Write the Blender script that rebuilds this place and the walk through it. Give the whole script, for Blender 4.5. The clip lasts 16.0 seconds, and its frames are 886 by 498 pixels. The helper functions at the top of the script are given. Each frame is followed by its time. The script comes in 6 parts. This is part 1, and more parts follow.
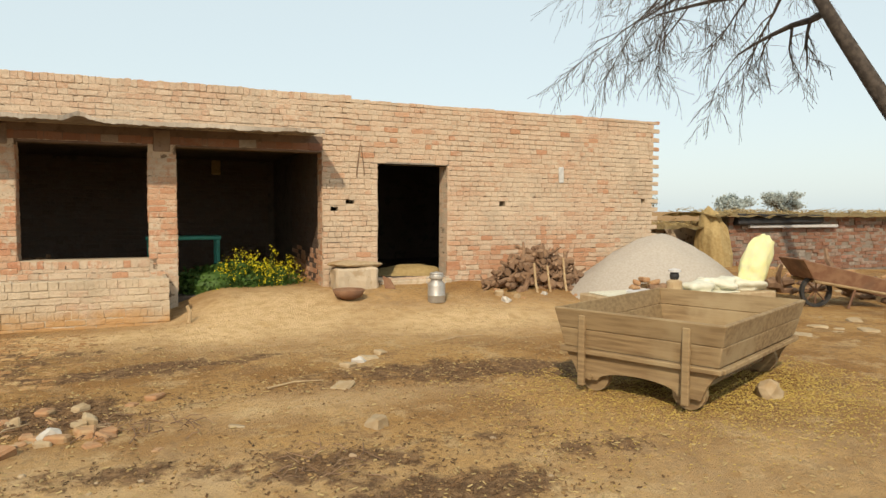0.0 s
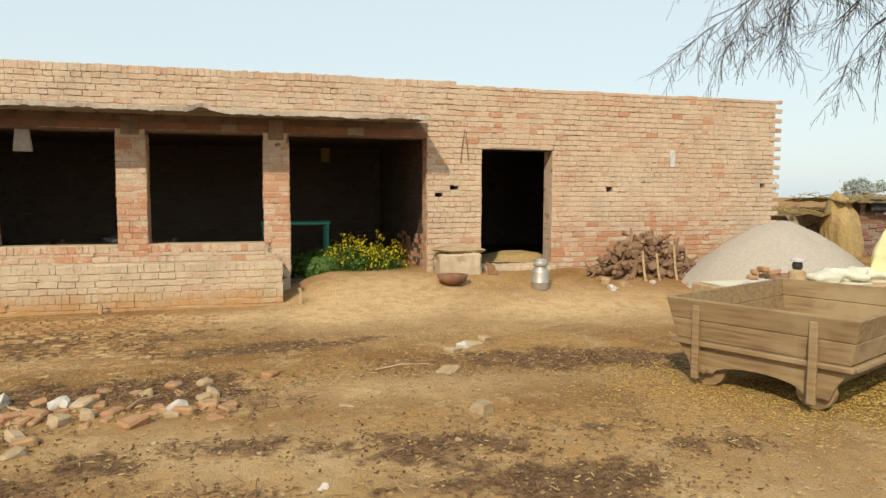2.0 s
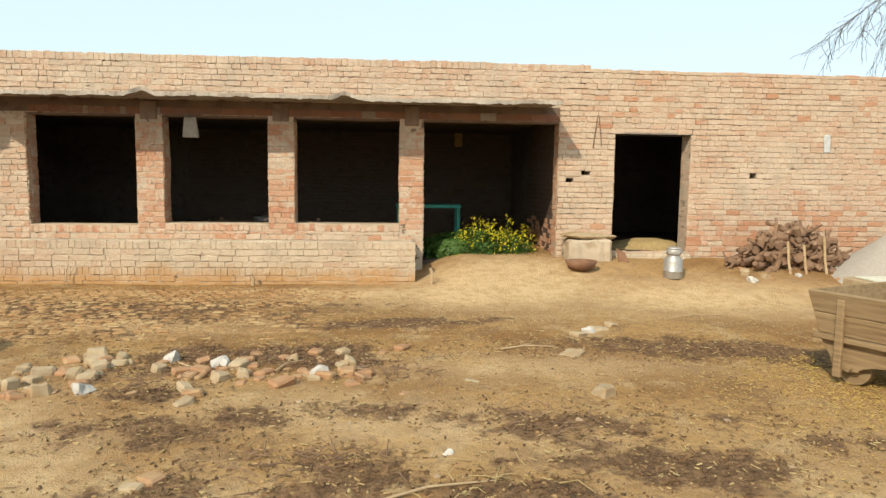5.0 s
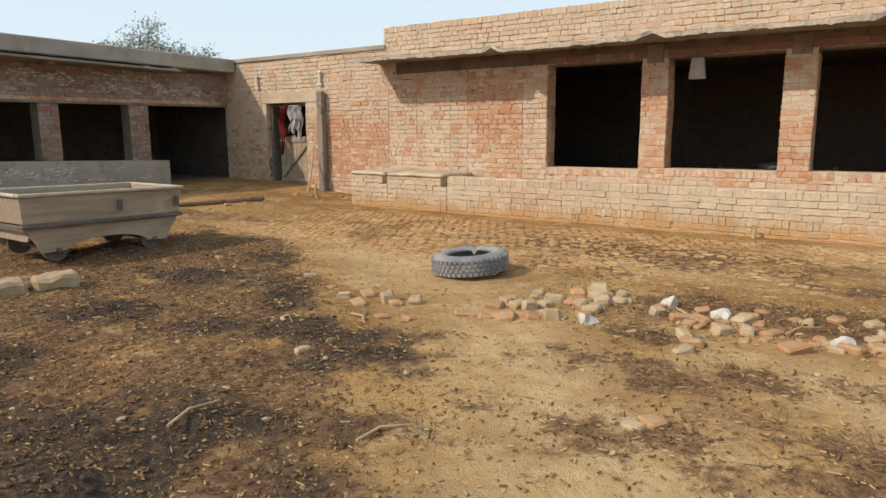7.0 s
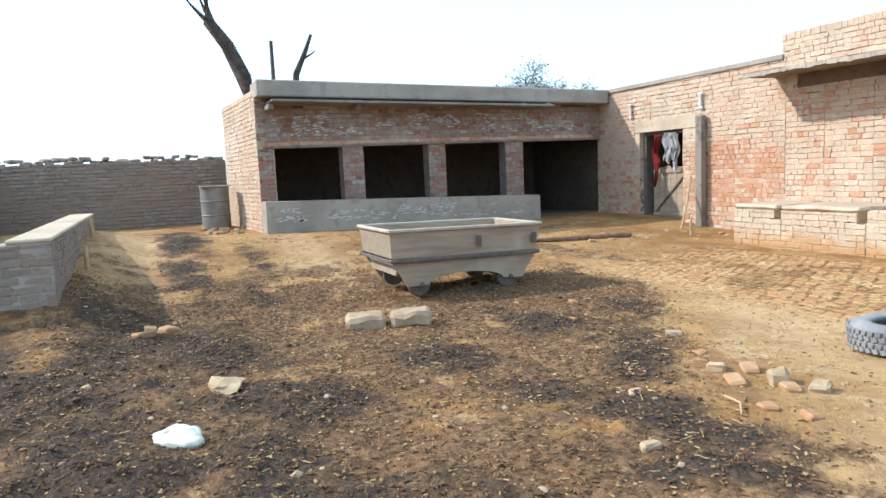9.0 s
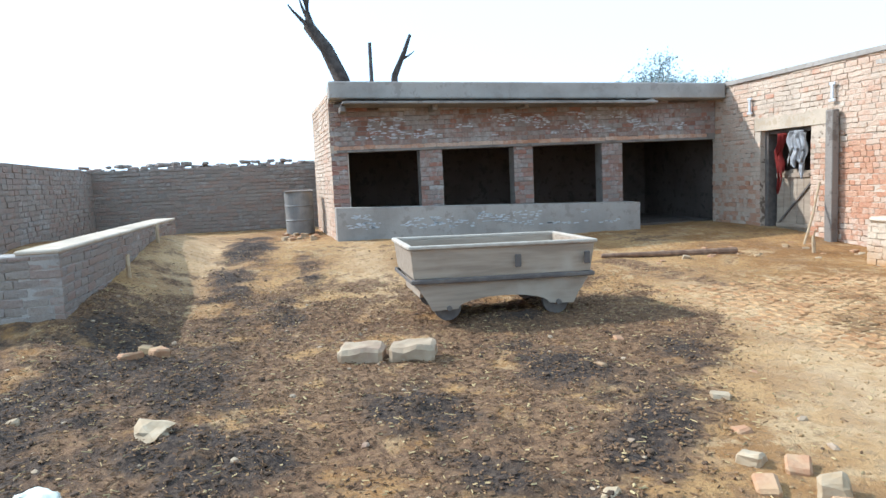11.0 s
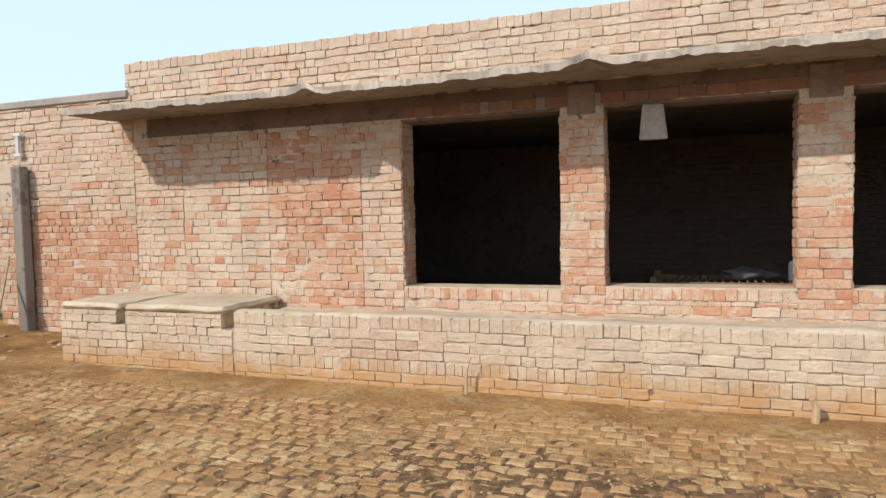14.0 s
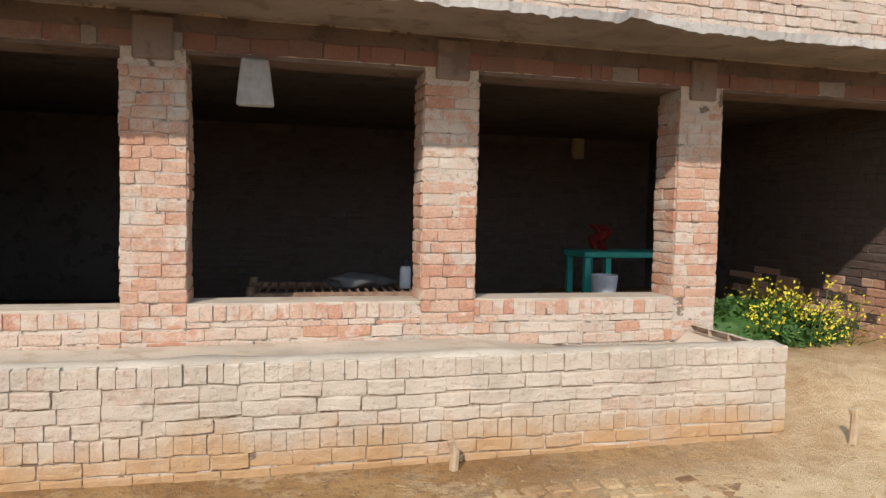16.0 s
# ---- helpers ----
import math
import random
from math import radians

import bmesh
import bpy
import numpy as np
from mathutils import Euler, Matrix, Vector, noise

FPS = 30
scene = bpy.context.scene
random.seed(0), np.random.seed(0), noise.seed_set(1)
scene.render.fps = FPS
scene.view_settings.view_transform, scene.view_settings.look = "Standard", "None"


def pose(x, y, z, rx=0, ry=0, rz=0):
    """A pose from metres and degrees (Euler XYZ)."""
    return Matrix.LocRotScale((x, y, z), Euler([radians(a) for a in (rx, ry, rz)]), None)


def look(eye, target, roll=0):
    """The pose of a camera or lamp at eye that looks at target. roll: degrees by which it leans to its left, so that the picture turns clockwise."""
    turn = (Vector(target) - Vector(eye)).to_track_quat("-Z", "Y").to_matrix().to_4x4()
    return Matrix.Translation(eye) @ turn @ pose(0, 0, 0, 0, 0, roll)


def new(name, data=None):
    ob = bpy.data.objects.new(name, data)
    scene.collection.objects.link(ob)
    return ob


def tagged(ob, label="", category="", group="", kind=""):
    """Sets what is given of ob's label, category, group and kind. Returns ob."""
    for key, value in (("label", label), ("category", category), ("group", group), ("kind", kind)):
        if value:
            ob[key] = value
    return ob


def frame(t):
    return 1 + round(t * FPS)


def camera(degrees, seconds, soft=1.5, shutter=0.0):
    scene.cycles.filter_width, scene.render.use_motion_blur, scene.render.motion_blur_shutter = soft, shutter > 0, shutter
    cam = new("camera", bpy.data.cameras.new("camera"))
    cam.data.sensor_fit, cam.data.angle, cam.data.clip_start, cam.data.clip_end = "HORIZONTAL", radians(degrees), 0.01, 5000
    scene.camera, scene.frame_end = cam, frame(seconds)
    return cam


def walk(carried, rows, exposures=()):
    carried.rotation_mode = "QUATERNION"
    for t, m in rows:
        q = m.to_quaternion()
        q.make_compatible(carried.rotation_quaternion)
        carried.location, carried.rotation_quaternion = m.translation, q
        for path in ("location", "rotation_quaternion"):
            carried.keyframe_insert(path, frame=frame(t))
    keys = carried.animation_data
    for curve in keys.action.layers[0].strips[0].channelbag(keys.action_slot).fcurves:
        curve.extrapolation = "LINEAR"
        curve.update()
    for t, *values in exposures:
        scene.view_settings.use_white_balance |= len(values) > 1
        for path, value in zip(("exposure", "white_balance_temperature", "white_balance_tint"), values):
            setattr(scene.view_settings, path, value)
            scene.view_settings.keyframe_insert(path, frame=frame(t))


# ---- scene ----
cam = camera(66.3, 16.0)
PATH = [
    (0, (3.444, -10.312, 1.49), (4.248, -8.484, 1.375), 0.3),
    (0.5, (3.444, -10.302, 1.492), (4.217, -8.461, 1.37), 0.4),
    (1, (3.469, -10.299, 1.485), (4.114, -8.408, 1.387), 0.0),
    (1.5, (3.425, -10.272, 1.492), (3.957, -8.348, 1.361), -0.1),
    (2, (3.418, -10.271, 1.485), (3.941, -8.347, 1.328), 0.2),
    (2.5, (3.423, -10.271, 1.487), (3.873, -8.336, 1.253), 0.9),
    (3, (3.355, -10.325, 1.479), (3.725, -8.374, 1.25), 1.4),
    (3.2, (3.35, -10.35, 1.501), (3.718, -8.397, 1.276), 1.0),
    (5.3, (3.411, -10.436, 1.472), (3.428, -8.445, 1.279), 0.7),
    (5.5, (3.404, -10.369, 1.463), (3.215, -8.386, 1.287), -0.1),
    (5.7, (3.352, -10.299, 1.459), (2.965, -8.347, 1.256), 1.0),
    (6, (3.3, -10.315, 1.454), (2.67, -8.425, 1.277), 0.4),
    (6.5, (3.255, -10.31, 1.439), (2.43, -8.502, 1.216), 0.2),
    (7, (3.17, -10.194, 1.382), (2.032, -8.587, 1.033), -0.4),
    (7.5, (3.046, -10.009, 1.373), (1.644, -8.614, 1.074), -0.4),
    (8, (2.901, -9.842, 1.318), (1.317, -8.654, 1.036), 1.7),
    (8.5, (2.663, -9.657, 1.384), (0.947, -8.661, 1.133), -1.7),
    (9, (2.509, -9.44, 1.348), (0.687, -8.647, 1.121), -2.6),
    (9.2, (2.469, -9.286, 1.337), (0.597, -8.612, 1.141), -3.0),
    (11.3, (1.845, -7.946, 1.382), (-0.109, -7.559, 1.201), -2.1),
    (11.5, (1.745, -7.83, 1.352), (-0.212, -7.432, 1.236), -0.8),
    (12, (1.449, -7.492, 1.333), (-0.381, -6.72, 1.101), 0.2),
    (12.5, (1.206, -7.085, 1.427), (-0.418, -5.92, 1.361), -0.4),
    (12.6, (1.181, -7.053, 1.419), (-0.375, -5.802, 1.297), 1.2),
    (12.8, (1.21, -7.036, 1.38), (-0.21, -5.635, 1.226), -0.5),
    (13, (0.989, -6.863, 1.338), (-0.282, -5.319, 1.325), 1.8),
    (13.5, (0.843, -6.501, 1.416), (0.043, -4.67, 1.319), 1.0),
    (14, (0.721, -6.143, 1.467), (0.031, -4.269, 1.36), -1.3),
    (14.5, (0.659, -5.836, 1.375), (0.215, -3.897, 1.173), -0.1),
    (15, (0.567, -5.429, 1.449), (0.623, -3.435, 1.308), 1.9),
    (15.5, (0.611, -4.934, 1.538), (0.874, -2.961, 1.341), 0.6),
    (16, (0.539, -4.583, 1.415), (1.02, -2.645, 1.3), 1.2),
]
walk(cam, [(t, look(e, g, r)) for t, e, g, r in PATH],
     [(0.0, -0.05, 7850, 12), (3.0, -0.02, 7600, 12), (5.5, 0.2, 7200, 9), (6.0, 0.1, 7300, 11), (6.5, 0.0, 7300, 14), (7.0, 0.0, 7200, 15), (7.5, 0.15, 6800, 14), (8.0, 0.65, 6300, 9), (9.0, 0.7, 5900, 11),
      (11.5, 0.8, 5400, 10), (12.0, 0.75, 5400, 10), (12.5, 0.42, 5800, 15), (13.0, -0.3, 7200, 13), (13.4, -0.12, 7000, 13), (14.0, 0.2, 6400, 15), (14.5, 0.2, 6300, 14), (15.0, 0.45, 6050, 13), (16.0, 0.22, 5950, 15)])

# ---- sky and sun ----
SUN_FROM = Vector((-0.43, -0.665, 0.61)).normalized()
world = bpy.data.worlds.new("sky")
scene.world = world
world.use_nodes = True
wn = world.node_tree
sky = wn.nodes.new("ShaderNodeTexSky")
sky.sky_type = "NISHITA"
sky.sun_disc = False
sky.sun_elevation = math.asin(SUN_FROM.z)
sky.sun_rotation = math.atan2(SUN_FROM.x, SUN_FROM.y)
sky.air_density, sky.dust_density, sky.ozone_density = 1.0, 1.6, 1.0
haze = wn.nodes.new("ShaderNodeMix")
haze.data_type = "RGBA"
haze.inputs[0].default_value = 0.72
haze.inputs[7].default_value = (5.5, 7.2, 8.5, 1.0)
wn.links.new(sky.outputs[0], haze.inputs[6])
wn.links.new(haze.outputs[2], wn.nodes["Background"].inputs[0])
wn.nodes["Background"].inputs[1].default_value = 0.14
sun = new("sun", bpy.data.lights.new("sun", "SUN"))
sun.data.energy, sun.data.angle, sun.data.color = 3.3, radians(0.9), (1.0, 0.93, 0.82)
sun.matrix_world = look((0, 0, 30), Vector((0, 0, 30)) - SUN_FROM)


# ---- materials ----
class Nodes:
    """A small builder for one node material."""

    def __init__(self, name, rough=0.9, metal=0.0):
        self.mat = bpy.data.materials.new(name)
        self.mat.use_nodes = True
        self.t = self.mat.node_tree
        self.b = self.t.nodes["Principled BSDF"]
        self.b.inputs["Roughness"].default_value = rough
        self.b.inputs["Metallic"].default_value = metal
        self.b.inputs["Specular IOR Level"].default_value = 0.25
        self.pos = self.add("ShaderNodeNewGeometry").outputs["Position"]

    def add(self, kind):
        return self.t.nodes.new(kind)

    def put(self, socket, value):
        if isinstance(value, bpy.types.NodeSocket):
            self.t.links.new(value, socket)
        elif isinstance(value, (int, float)):
            socket.default_value = value
        else:
            socket.default_value = (*value, 1.0)[:4]

    def local(self):
        return self.add("ShaderNodeTexCoord").outputs["Object"]

    def noise(self, scale, detail=4.0, where=None, stretch=None, rough=0.55):
        n = self.add("ShaderNodeTexNoise")
        n.inputs["Scale"].default_value, n.inputs["Detail"].default_value = scale, detail
        n.inputs["Roughness"].default_value = rough
        src = where or self.pos
        if stretch:
            m = self.add("ShaderNodeMapping")
            m.inputs["Scale"].default_value = stretch
            self.put(m.inputs["Vector"], src)
            src = m.outputs[0]
        self.put(n.inputs["Vector"], src)
        return n.outputs["Fac"]

    def math(self, op, a, b=0.0):
        n = self.add("ShaderNodeMath")
        n.operation = op
        self.put(n.inputs[0], a), self.put(n.inputs[1], b)
        return n.outputs[0]

    def step(self, value, lo, hi):
        n = self.add("ShaderNodeMapRange")
        n.interpolation_type = "SMOOTHSTEP"
        self.put(n.inputs["Value"], value)
        n.inputs["From Min"].default_value, n.inputs["From Max"].default_value = lo, hi
        return n.outputs["Result"]

    def mix(self, f, a, b):
        n = self.add("ShaderNodeMix")
        n.data_type = "RGBA"
        self.put(n.inputs[0], f), self.put(n.inputs[6], a), self.put(n.inputs[7], b)
        return n.outputs[2]

    def ramp(self, value, stops):
        n = self.add("ShaderNodeValToRGB")
        e = n.color_ramp.elements
        while len(e) < len(stops):
            e.new(0.5)
        for k, (p, c) in enumerate(stops):
            e[k].position, e[k].color = p, (*c, 1.0)
        self.put(n.inputs[0], value)
        return n.outputs[0]

    def lottery(self):
        """One random number for each piece, loose or joined."""
        a = self.add("ShaderNodeObjectInfo").outputs["Random"]
        b = self.add("ShaderNodeNewGeometry").outputs["Random Per Island"]
        return self.math("FRACT", self.math("ADD", self.math("MULTIPLY", a, 7.13), self.math("MULTIPLY", b, 13.7)))

    def z(self):
        n = self.add("ShaderNodeSeparateXYZ")
        self.put(n.inputs[0], self.pos)
        return n.outputs[2]

    def done(self, colour, bump=None, strength=0.3, distance=0.01):
        self.put(self.b.inputs["Base Color"], colour)
        if bump is not None:
            n = self.add("ShaderNodeBump")
            n.inputs["Strength"].default_value, n.inputs["Distance"].default_value = strength, distance
            self.put(n.inputs["Height"], bump)
            self.t.links.new(n.outputs[0], self.b.inputs["Normal"])
        return self.mat


def brick_material(name, reds, smear, low, high, patch=0.7, dirt=(0.16, 0.12, 0.09), mud=None):
    """Fired brick with mortar smeared over it; low and high set how much shows through."""
    n = Nodes(name, 0.92)
    lot = n.lottery()
    red = n.ramp(lot, [(k / (len(reds) - 1), c) for k, c in enumerate(reds)])
    red = n.mix(n.math("MULTIPLY", n.step(n.noise(60, 3), 0.45, 0.75), 0.4), red, dirt)
    cover = n.math("ADD", n.math("MULTIPLY", n.noise(patch, 3), 0.45), n.math("MULTIPLY", n.noise(11, 6, rough=0.65), 0.45))
    cover = n.math("ADD", cover, n.math("MULTIPLY", n.math("FRACT", n.math("MULTIPLY", lot, 9.7)), 0.1))
    pale = n.mix(n.step(n.noise(2.3, 3), 0.35, 0.7), smear, [c * 0.8 for c in smear])
    colour = n.mix(n.step(cover, low, high), red, pale)
    colour = n.mix(n.math("MULTIPLY", n.step(n.noise(26, 5), 0.56, 0.78), 0.45), colour, dirt)
    if mud:
        foot = n.math("ADD", n.z(), n.math("MULTIPLY", n.noise(3, 3), -0.5))
        colour = n.mix(n.math("MULTIPLY", n.step(foot, mud[3], -0.25), 0.8), colour, mud[:3])
    return n.done(colour, n.math("ADD", n.noise(24, 6, rough=0.65), n.math("MULTIPLY", n.noise(120, 3), 0.25)), 0.75, 0.02)


BUFF = (0.66, 0.53, 0.38)
BRICK_MAIN = brick_material("limed_brick", [(0.52, 0.32, 0.21), (0.57, 0.39, 0.27), (0.58, 0.43, 0.31), (0.54, 0.36, 0.245)], (0.6, 0.475, 0.35), 0.4, 0.58)
BRICK_PIER = brick_material("salmon_brick", [(0.5, 0.24, 0.14), (0.54, 0.3, 0.185), (0.56, 0.37, 0.25), (0.51, 0.265, 0.155)], (0.6, 0.49, 0.37), 0.46, 0.6, patch=1.6)
BRICK_RED = brick_material("red_brick", [(0.47, 0.23, 0.13), (0.52, 0.28, 0.165), (0.55, 0.33, 0.21), (0.49, 0.24, 0.135)], (0.6, 0.45, 0.33), 0.46, 0.62)
BRICK_LIME = brick_material("whitewashed_brick", [(0.5, 0.345, 0.235), (0.55, 0.4, 0.285), (0.56, 0.44, 0.325)], (0.59, 0.475, 0.34), 0.4, 0.56, mud=(0.46, 0.245, 0.085, 0.06))
BRICK_GREY = brick_material("dark_grey_brick", [(0.24, 0.12, 0.08), (0.3, 0.2, 0.15), (0.28, 0.24, 0.2), (0.33, 0.15, 0.1)], (0.44, 0.4, 0.35), 0.46, 0.66)
BRICK_OLD = brick_material("old_dark_brick", [(0.24, 0.19, 0.15), (0.29, 0.24, 0.19), (0.29, 0.2, 0.15), (0.27, 0.23, 0.19)], (0.38, 0.34, 0.29), 0.5, 0.7)

# Brick for room interiors; the shade indoors is put into its colour.
BRICK_SHADE = brick_material("shade_dark_brick", [(0.09, 0.06, 0.045), (0.12, 0.08, 0.06), (0.1, 0.075, 0.06)], (0.14, 0.11, 0.09), 0.5, 0.7)


# Dark red brick: the far stack, and the lintel with shade in its colour.
BRICK_DARK_RED = brick_material("dark_red_brick", [(0.24, 0.11, 0.07), (0.28, 0.14, 0.09), (0.22, 0.12, 0.085)], (0.3, 0.22, 0.16), 0.5, 0.7)


def mortar_material(name, colour, dark):
    n = Nodes(name, 0.95)
    c = n.mix(n.step(n.noise(1.4, 4), 0.35, 0.7), colour, [v * 0.72 for v in colour])
    c = n.mix(n.math("MULTIPLY", n.step(n.noise(5.5, 6, rough=0.65), 0.54, 0.6), 0.85), c, dark)
    c = n.mix(n.math("MULTIPLY", n.step(n.noise(40, 4), 0.52, 0.7), 0.35), c, dark)
    return n.done(c, n.noise(50, 6), 0.6, 0.012)


MORTAR = mortar_material("sandy_mortar", (0.58, 0.47, 0.35), (0.13, 0.085, 0.055))
JOINT = mortar_material("earthy_joints", (0.58, 0.465, 0.33), (0.15, 0.09, 0.05))
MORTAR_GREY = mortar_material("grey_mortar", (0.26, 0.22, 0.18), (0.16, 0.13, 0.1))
CEMENT = mortar_material("cement_plaster", (0.38, 0.335, 0.28), (0.28, 0.24, 0.2))
CEMENT_PALE = mortar_material("pale_cement", (0.56, 0.455, 0.33), (0.44, 0.335, 0.22))
SLAB = mortar_material("stained_concrete", (0.27, 0.235, 0.195), (0.16, 0.13, 0.105))
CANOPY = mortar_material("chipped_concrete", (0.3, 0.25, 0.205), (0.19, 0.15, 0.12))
# Paler copy of the canopy concrete: sunlight painted on its front edge.
CANOPY_EDGE = mortar_material("sunlit_concrete_edge", (0.56, 0.5, 0.42), (0.36, 0.3, 0.24))
# Lintel plaster and pier pads, darkened for the shade under the canopy.
SHADE_PLASTER = mortar_material("shade_dark_plaster", (0.2, 0.14, 0.105), (0.12, 0.085, 0.065))
PAD = mortar_material("shade_dark_cement", (0.27, 0.195, 0.145), (0.17, 0.12, 0.09))
# Plaster for room interiors, coloured dark in place of shade.
ROOM_SHADE = mortar_material("shade_dark_wall", (0.13, 0.1, 0.08), (0.07, 0.055, 0.045))


def ground_material():
    n = Nodes("trodden_earth", 0.97)
    soil = n.mix(n.step(n.noise(0.7, 6, rough=0.65), 0.42, 0.58), (0.41, 0.232, 0.085), (0.27, 0.132, 0.042))
    soil = n.mix(n.step(n.noise(2.6, 6, rough=0.7), 0.5, 0.62), soil, (0.47, 0.31, 0.15))
    soil = n.mix(n.math("MULTIPLY", n.step(n.noise(1.3, 7, rough=0.75), 0.53, 0.61), 0.75), soil, (0.2, 0.09, 0.03))
    soil = n.mix(n.math("MULTIPLY", n.step(n.noise(18, 7, rough=0.75), 0.49, 0.62), 0.7), soil, (0.16, 0.09, 0.042))
    soil = n.mix(n.math("MULTIPLY", n.step(n.noise(70, 4, rough=0.7), 0.56, 0.7), 0.5), soil, (0.58, 0.41, 0.2))

    def layer(name):
        a = n.add("ShaderNodeAttribute")
        a.attribute_name = name
        return a.outputs["Fac"]

    dusty = n.mix(n.step(n.noise(7, 5), 0.4, 0.7), (0.66, 0.46, 0.25), (0.53, 0.345, 0.165))
    soil = n.mix(n.math("MULTIPLY", layer("dust"), n.math("ADD", n.noise(2.2, 4), 0.55)), soil, dusty)
    mulch = n.mix(n.step(n.noise(15, 7, rough=0.72), 0.42, 0.6), (0.095, 0.05, 0.025), (0.235, 0.132, 0.065))
    mulch = n.mix(n.math("MULTIPLY", n.step(n.noise(48, 5, rough=0.7), 0.55, 0.68), 0.7), mulch, (0.33, 0.215, 0.11))
    f = n.math("ADD", layer("dung"), n.math("MULTIPLY", n.math("SUBTRACT", n.noise(3.4, 8, rough=0.72), 0.5), 1.9))
    colour = n.mix(n.math("MULTIPLY", n.step(f, 0.36, 0.62), 0.92), soil, mulch)
    rot = n.mix(n.step(n.noise(26, 6, rough=0.7), 0.42, 0.66), (0.03, 0.022, 0.017), (0.1, 0.069, 0.045))
    g = n.math("ADD", layer("mud"), n.math("MULTIPLY", n.math("SUBTRACT", n.noise(3.2, 9, rough=0.75), 0.5), 2.0))
    colour = n.mix(n.math("MULTIPLY", n.step(g, 0.3, 0.9), 0.92), colour, rot)
    height = n.math("ADD", n.noise(20, 8, rough=0.65), n.math("MULTIPLY", n.noise(80, 5, rough=0.65), 0.45))
    return n.done(colour, height, 0.7, 0.035)


EARTH = ground_material()


def muddy_paver():
    """Brick paving under trodden mud: pale dust, damp dark patches and bare brick."""
    n = Nodes("muddy_paving_brick", 0.95)
    c = n.mix(n.lottery(), (0.37, 0.185, 0.075), (0.5, 0.3, 0.135))
    c = n.mix(n.step(n.noise(2.4, 6, rough=0.7), 0.48, 0.64), c, (0.54, 0.365, 0.18))
    c = n.mix(n.math("MULTIPLY", n.step(n.noise(0.9, 6, rough=0.7), 0.52, 0.62), 0.8), c, (0.17, 0.085, 0.032))
    c = n.mix(n.math("MULTIPLY", n.step(n.noise(28, 6, rough=0.7), 0.5, 0.66), 0.6), c, (0.2, 0.11, 0.045))
    c = n.mix(n.math("MULTIPLY", n.step(n.noise(75, 4, rough=0.7), 0.55, 0.7), 0.5), c, (0.55, 0.42, 0.24))
    return n.done(c, n.math("ADD", n.noise(22, 7, rough=0.65), n.math("MULTIPLY", n.noise(90, 4), 0.4)), 0.9, 0.03)


def speckled(name, a, b, scale=12.0, rough=0.85, metal=0.0, bump=0.3, stretch=None, where=None, c=None):
    n = Nodes(name, rough, metal)
    w = n.local() if where else None
    colour = n.mix(n.step(n.noise(scale, 5, w, stretch), 0.35, 0.68), a, b)
    if c:
        colour = n.mix(n.step(n.noise(scale * 0.23, 4, w), 0.52, 0.7), colour, c)
    colour = n.mix(n.math("MULTIPLY", n.lottery(), 0.35), colour, [v * 0.62 for v in a])
    return n.done(colour, n.noise(scale * 3, 5, w, stretch), bump, 0.008)


# ---- helpers for meshes ----
def mesh_object(name, verts, faces, material, parent=None, label=""):
    me = bpy.data.meshes.new(name)
    me.from_pydata(verts, [], faces)
    me.materials.append(material)
    ob = new(name, me)
    if parent is not None:
        ob.parent = parent
    return tagged(ob, label)


def part(name, bm, material, parent=None, label="", smooth=False):
    """Links a bmesh as one mesh object, under a thing or a part."""
    me = bpy.data.meshes.new(name)
    bm.normal_update()
    bm.to_mesh(me)
    bm.free()
    me.materials.append(material)
    if smooth:
        for p in me.polygons:
            p.use_smooth = True
    ob = new(name, me)
    if parent is not None:
        ob.parent = parent
    return tagged(ob, label)


def thing(name, m, label, category, group="", kind=""):
    ob = new(name)
    ob.matrix_basis = m
    ob.empty_display_size = 0.1
    return tagged(ob, label, category, group, kind)


def box(x0, x1, y0, y1, z0, z1, bevel=0.0, bm=None, m=None, rough=0.0, rnd=random):
    bm = bm or bmesh.new()
    vs = bmesh.ops.create_cube(bm, size=1.0)["verts"]
    for v in vs:
        v.co = Vector((x0 + (x1 - x0) * (v.co.x + 0.5), y0 + (y1 - y0) * (v.co.y + 0.5), z0 + (z1 - z0) * (v.co.z + 0.5)))
        if rough:
            v.co += Vector([rnd.uniform(-rough, rough) for _ in range(3)])
    if bevel:
        es = list({e for v in vs for e in v.link_edges})
        vs = list({v for f in bmesh.ops.bevel(bm, geom=es, offset=bevel, segments=1, affect="EDGES")["faces"] for v in f.verts} | {v for v in vs if v.is_valid})
    if m is not None:
        for v in vs:
            v.co = m @ v.co
    return bm


def tube(points, radii, sides=8, bm=None, cap=True):
    """A tapered tube along points."""
    bm = bm or bmesh.new()
    rings = []
    pts = [Vector(p) for p in points]
    for k, p in enumerate(pts):
        d = (pts[min(k + 1, len(pts) - 1)] - pts[max(k - 1, 0)]).normalized()
        a = d.orthogonal().normalized() if abs(d.z) > 0.98 else d.cross(Vector((0, 0, 1))).normalized()
        b = d.cross(a)
        r = radii[k] if isinstance(radii, (list, tuple)) else radii
        rings.append([bm.verts.new(p + (a * math.cos(6.2832 * s / sides) + b * math.sin(6.2832 * s / sides)) * r) for s in range(sides)])
    for r0, r1 in zip(rings, rings[1:]):
        for s in range(sides):
            bm.faces.new((r0[s], r0[(s + 1) % sides], r1[(s + 1) % sides], r1[s]))
    if cap:
        bm.faces.new(rings[0][::-1]), bm.faces.new(rings[-1])
    return bm


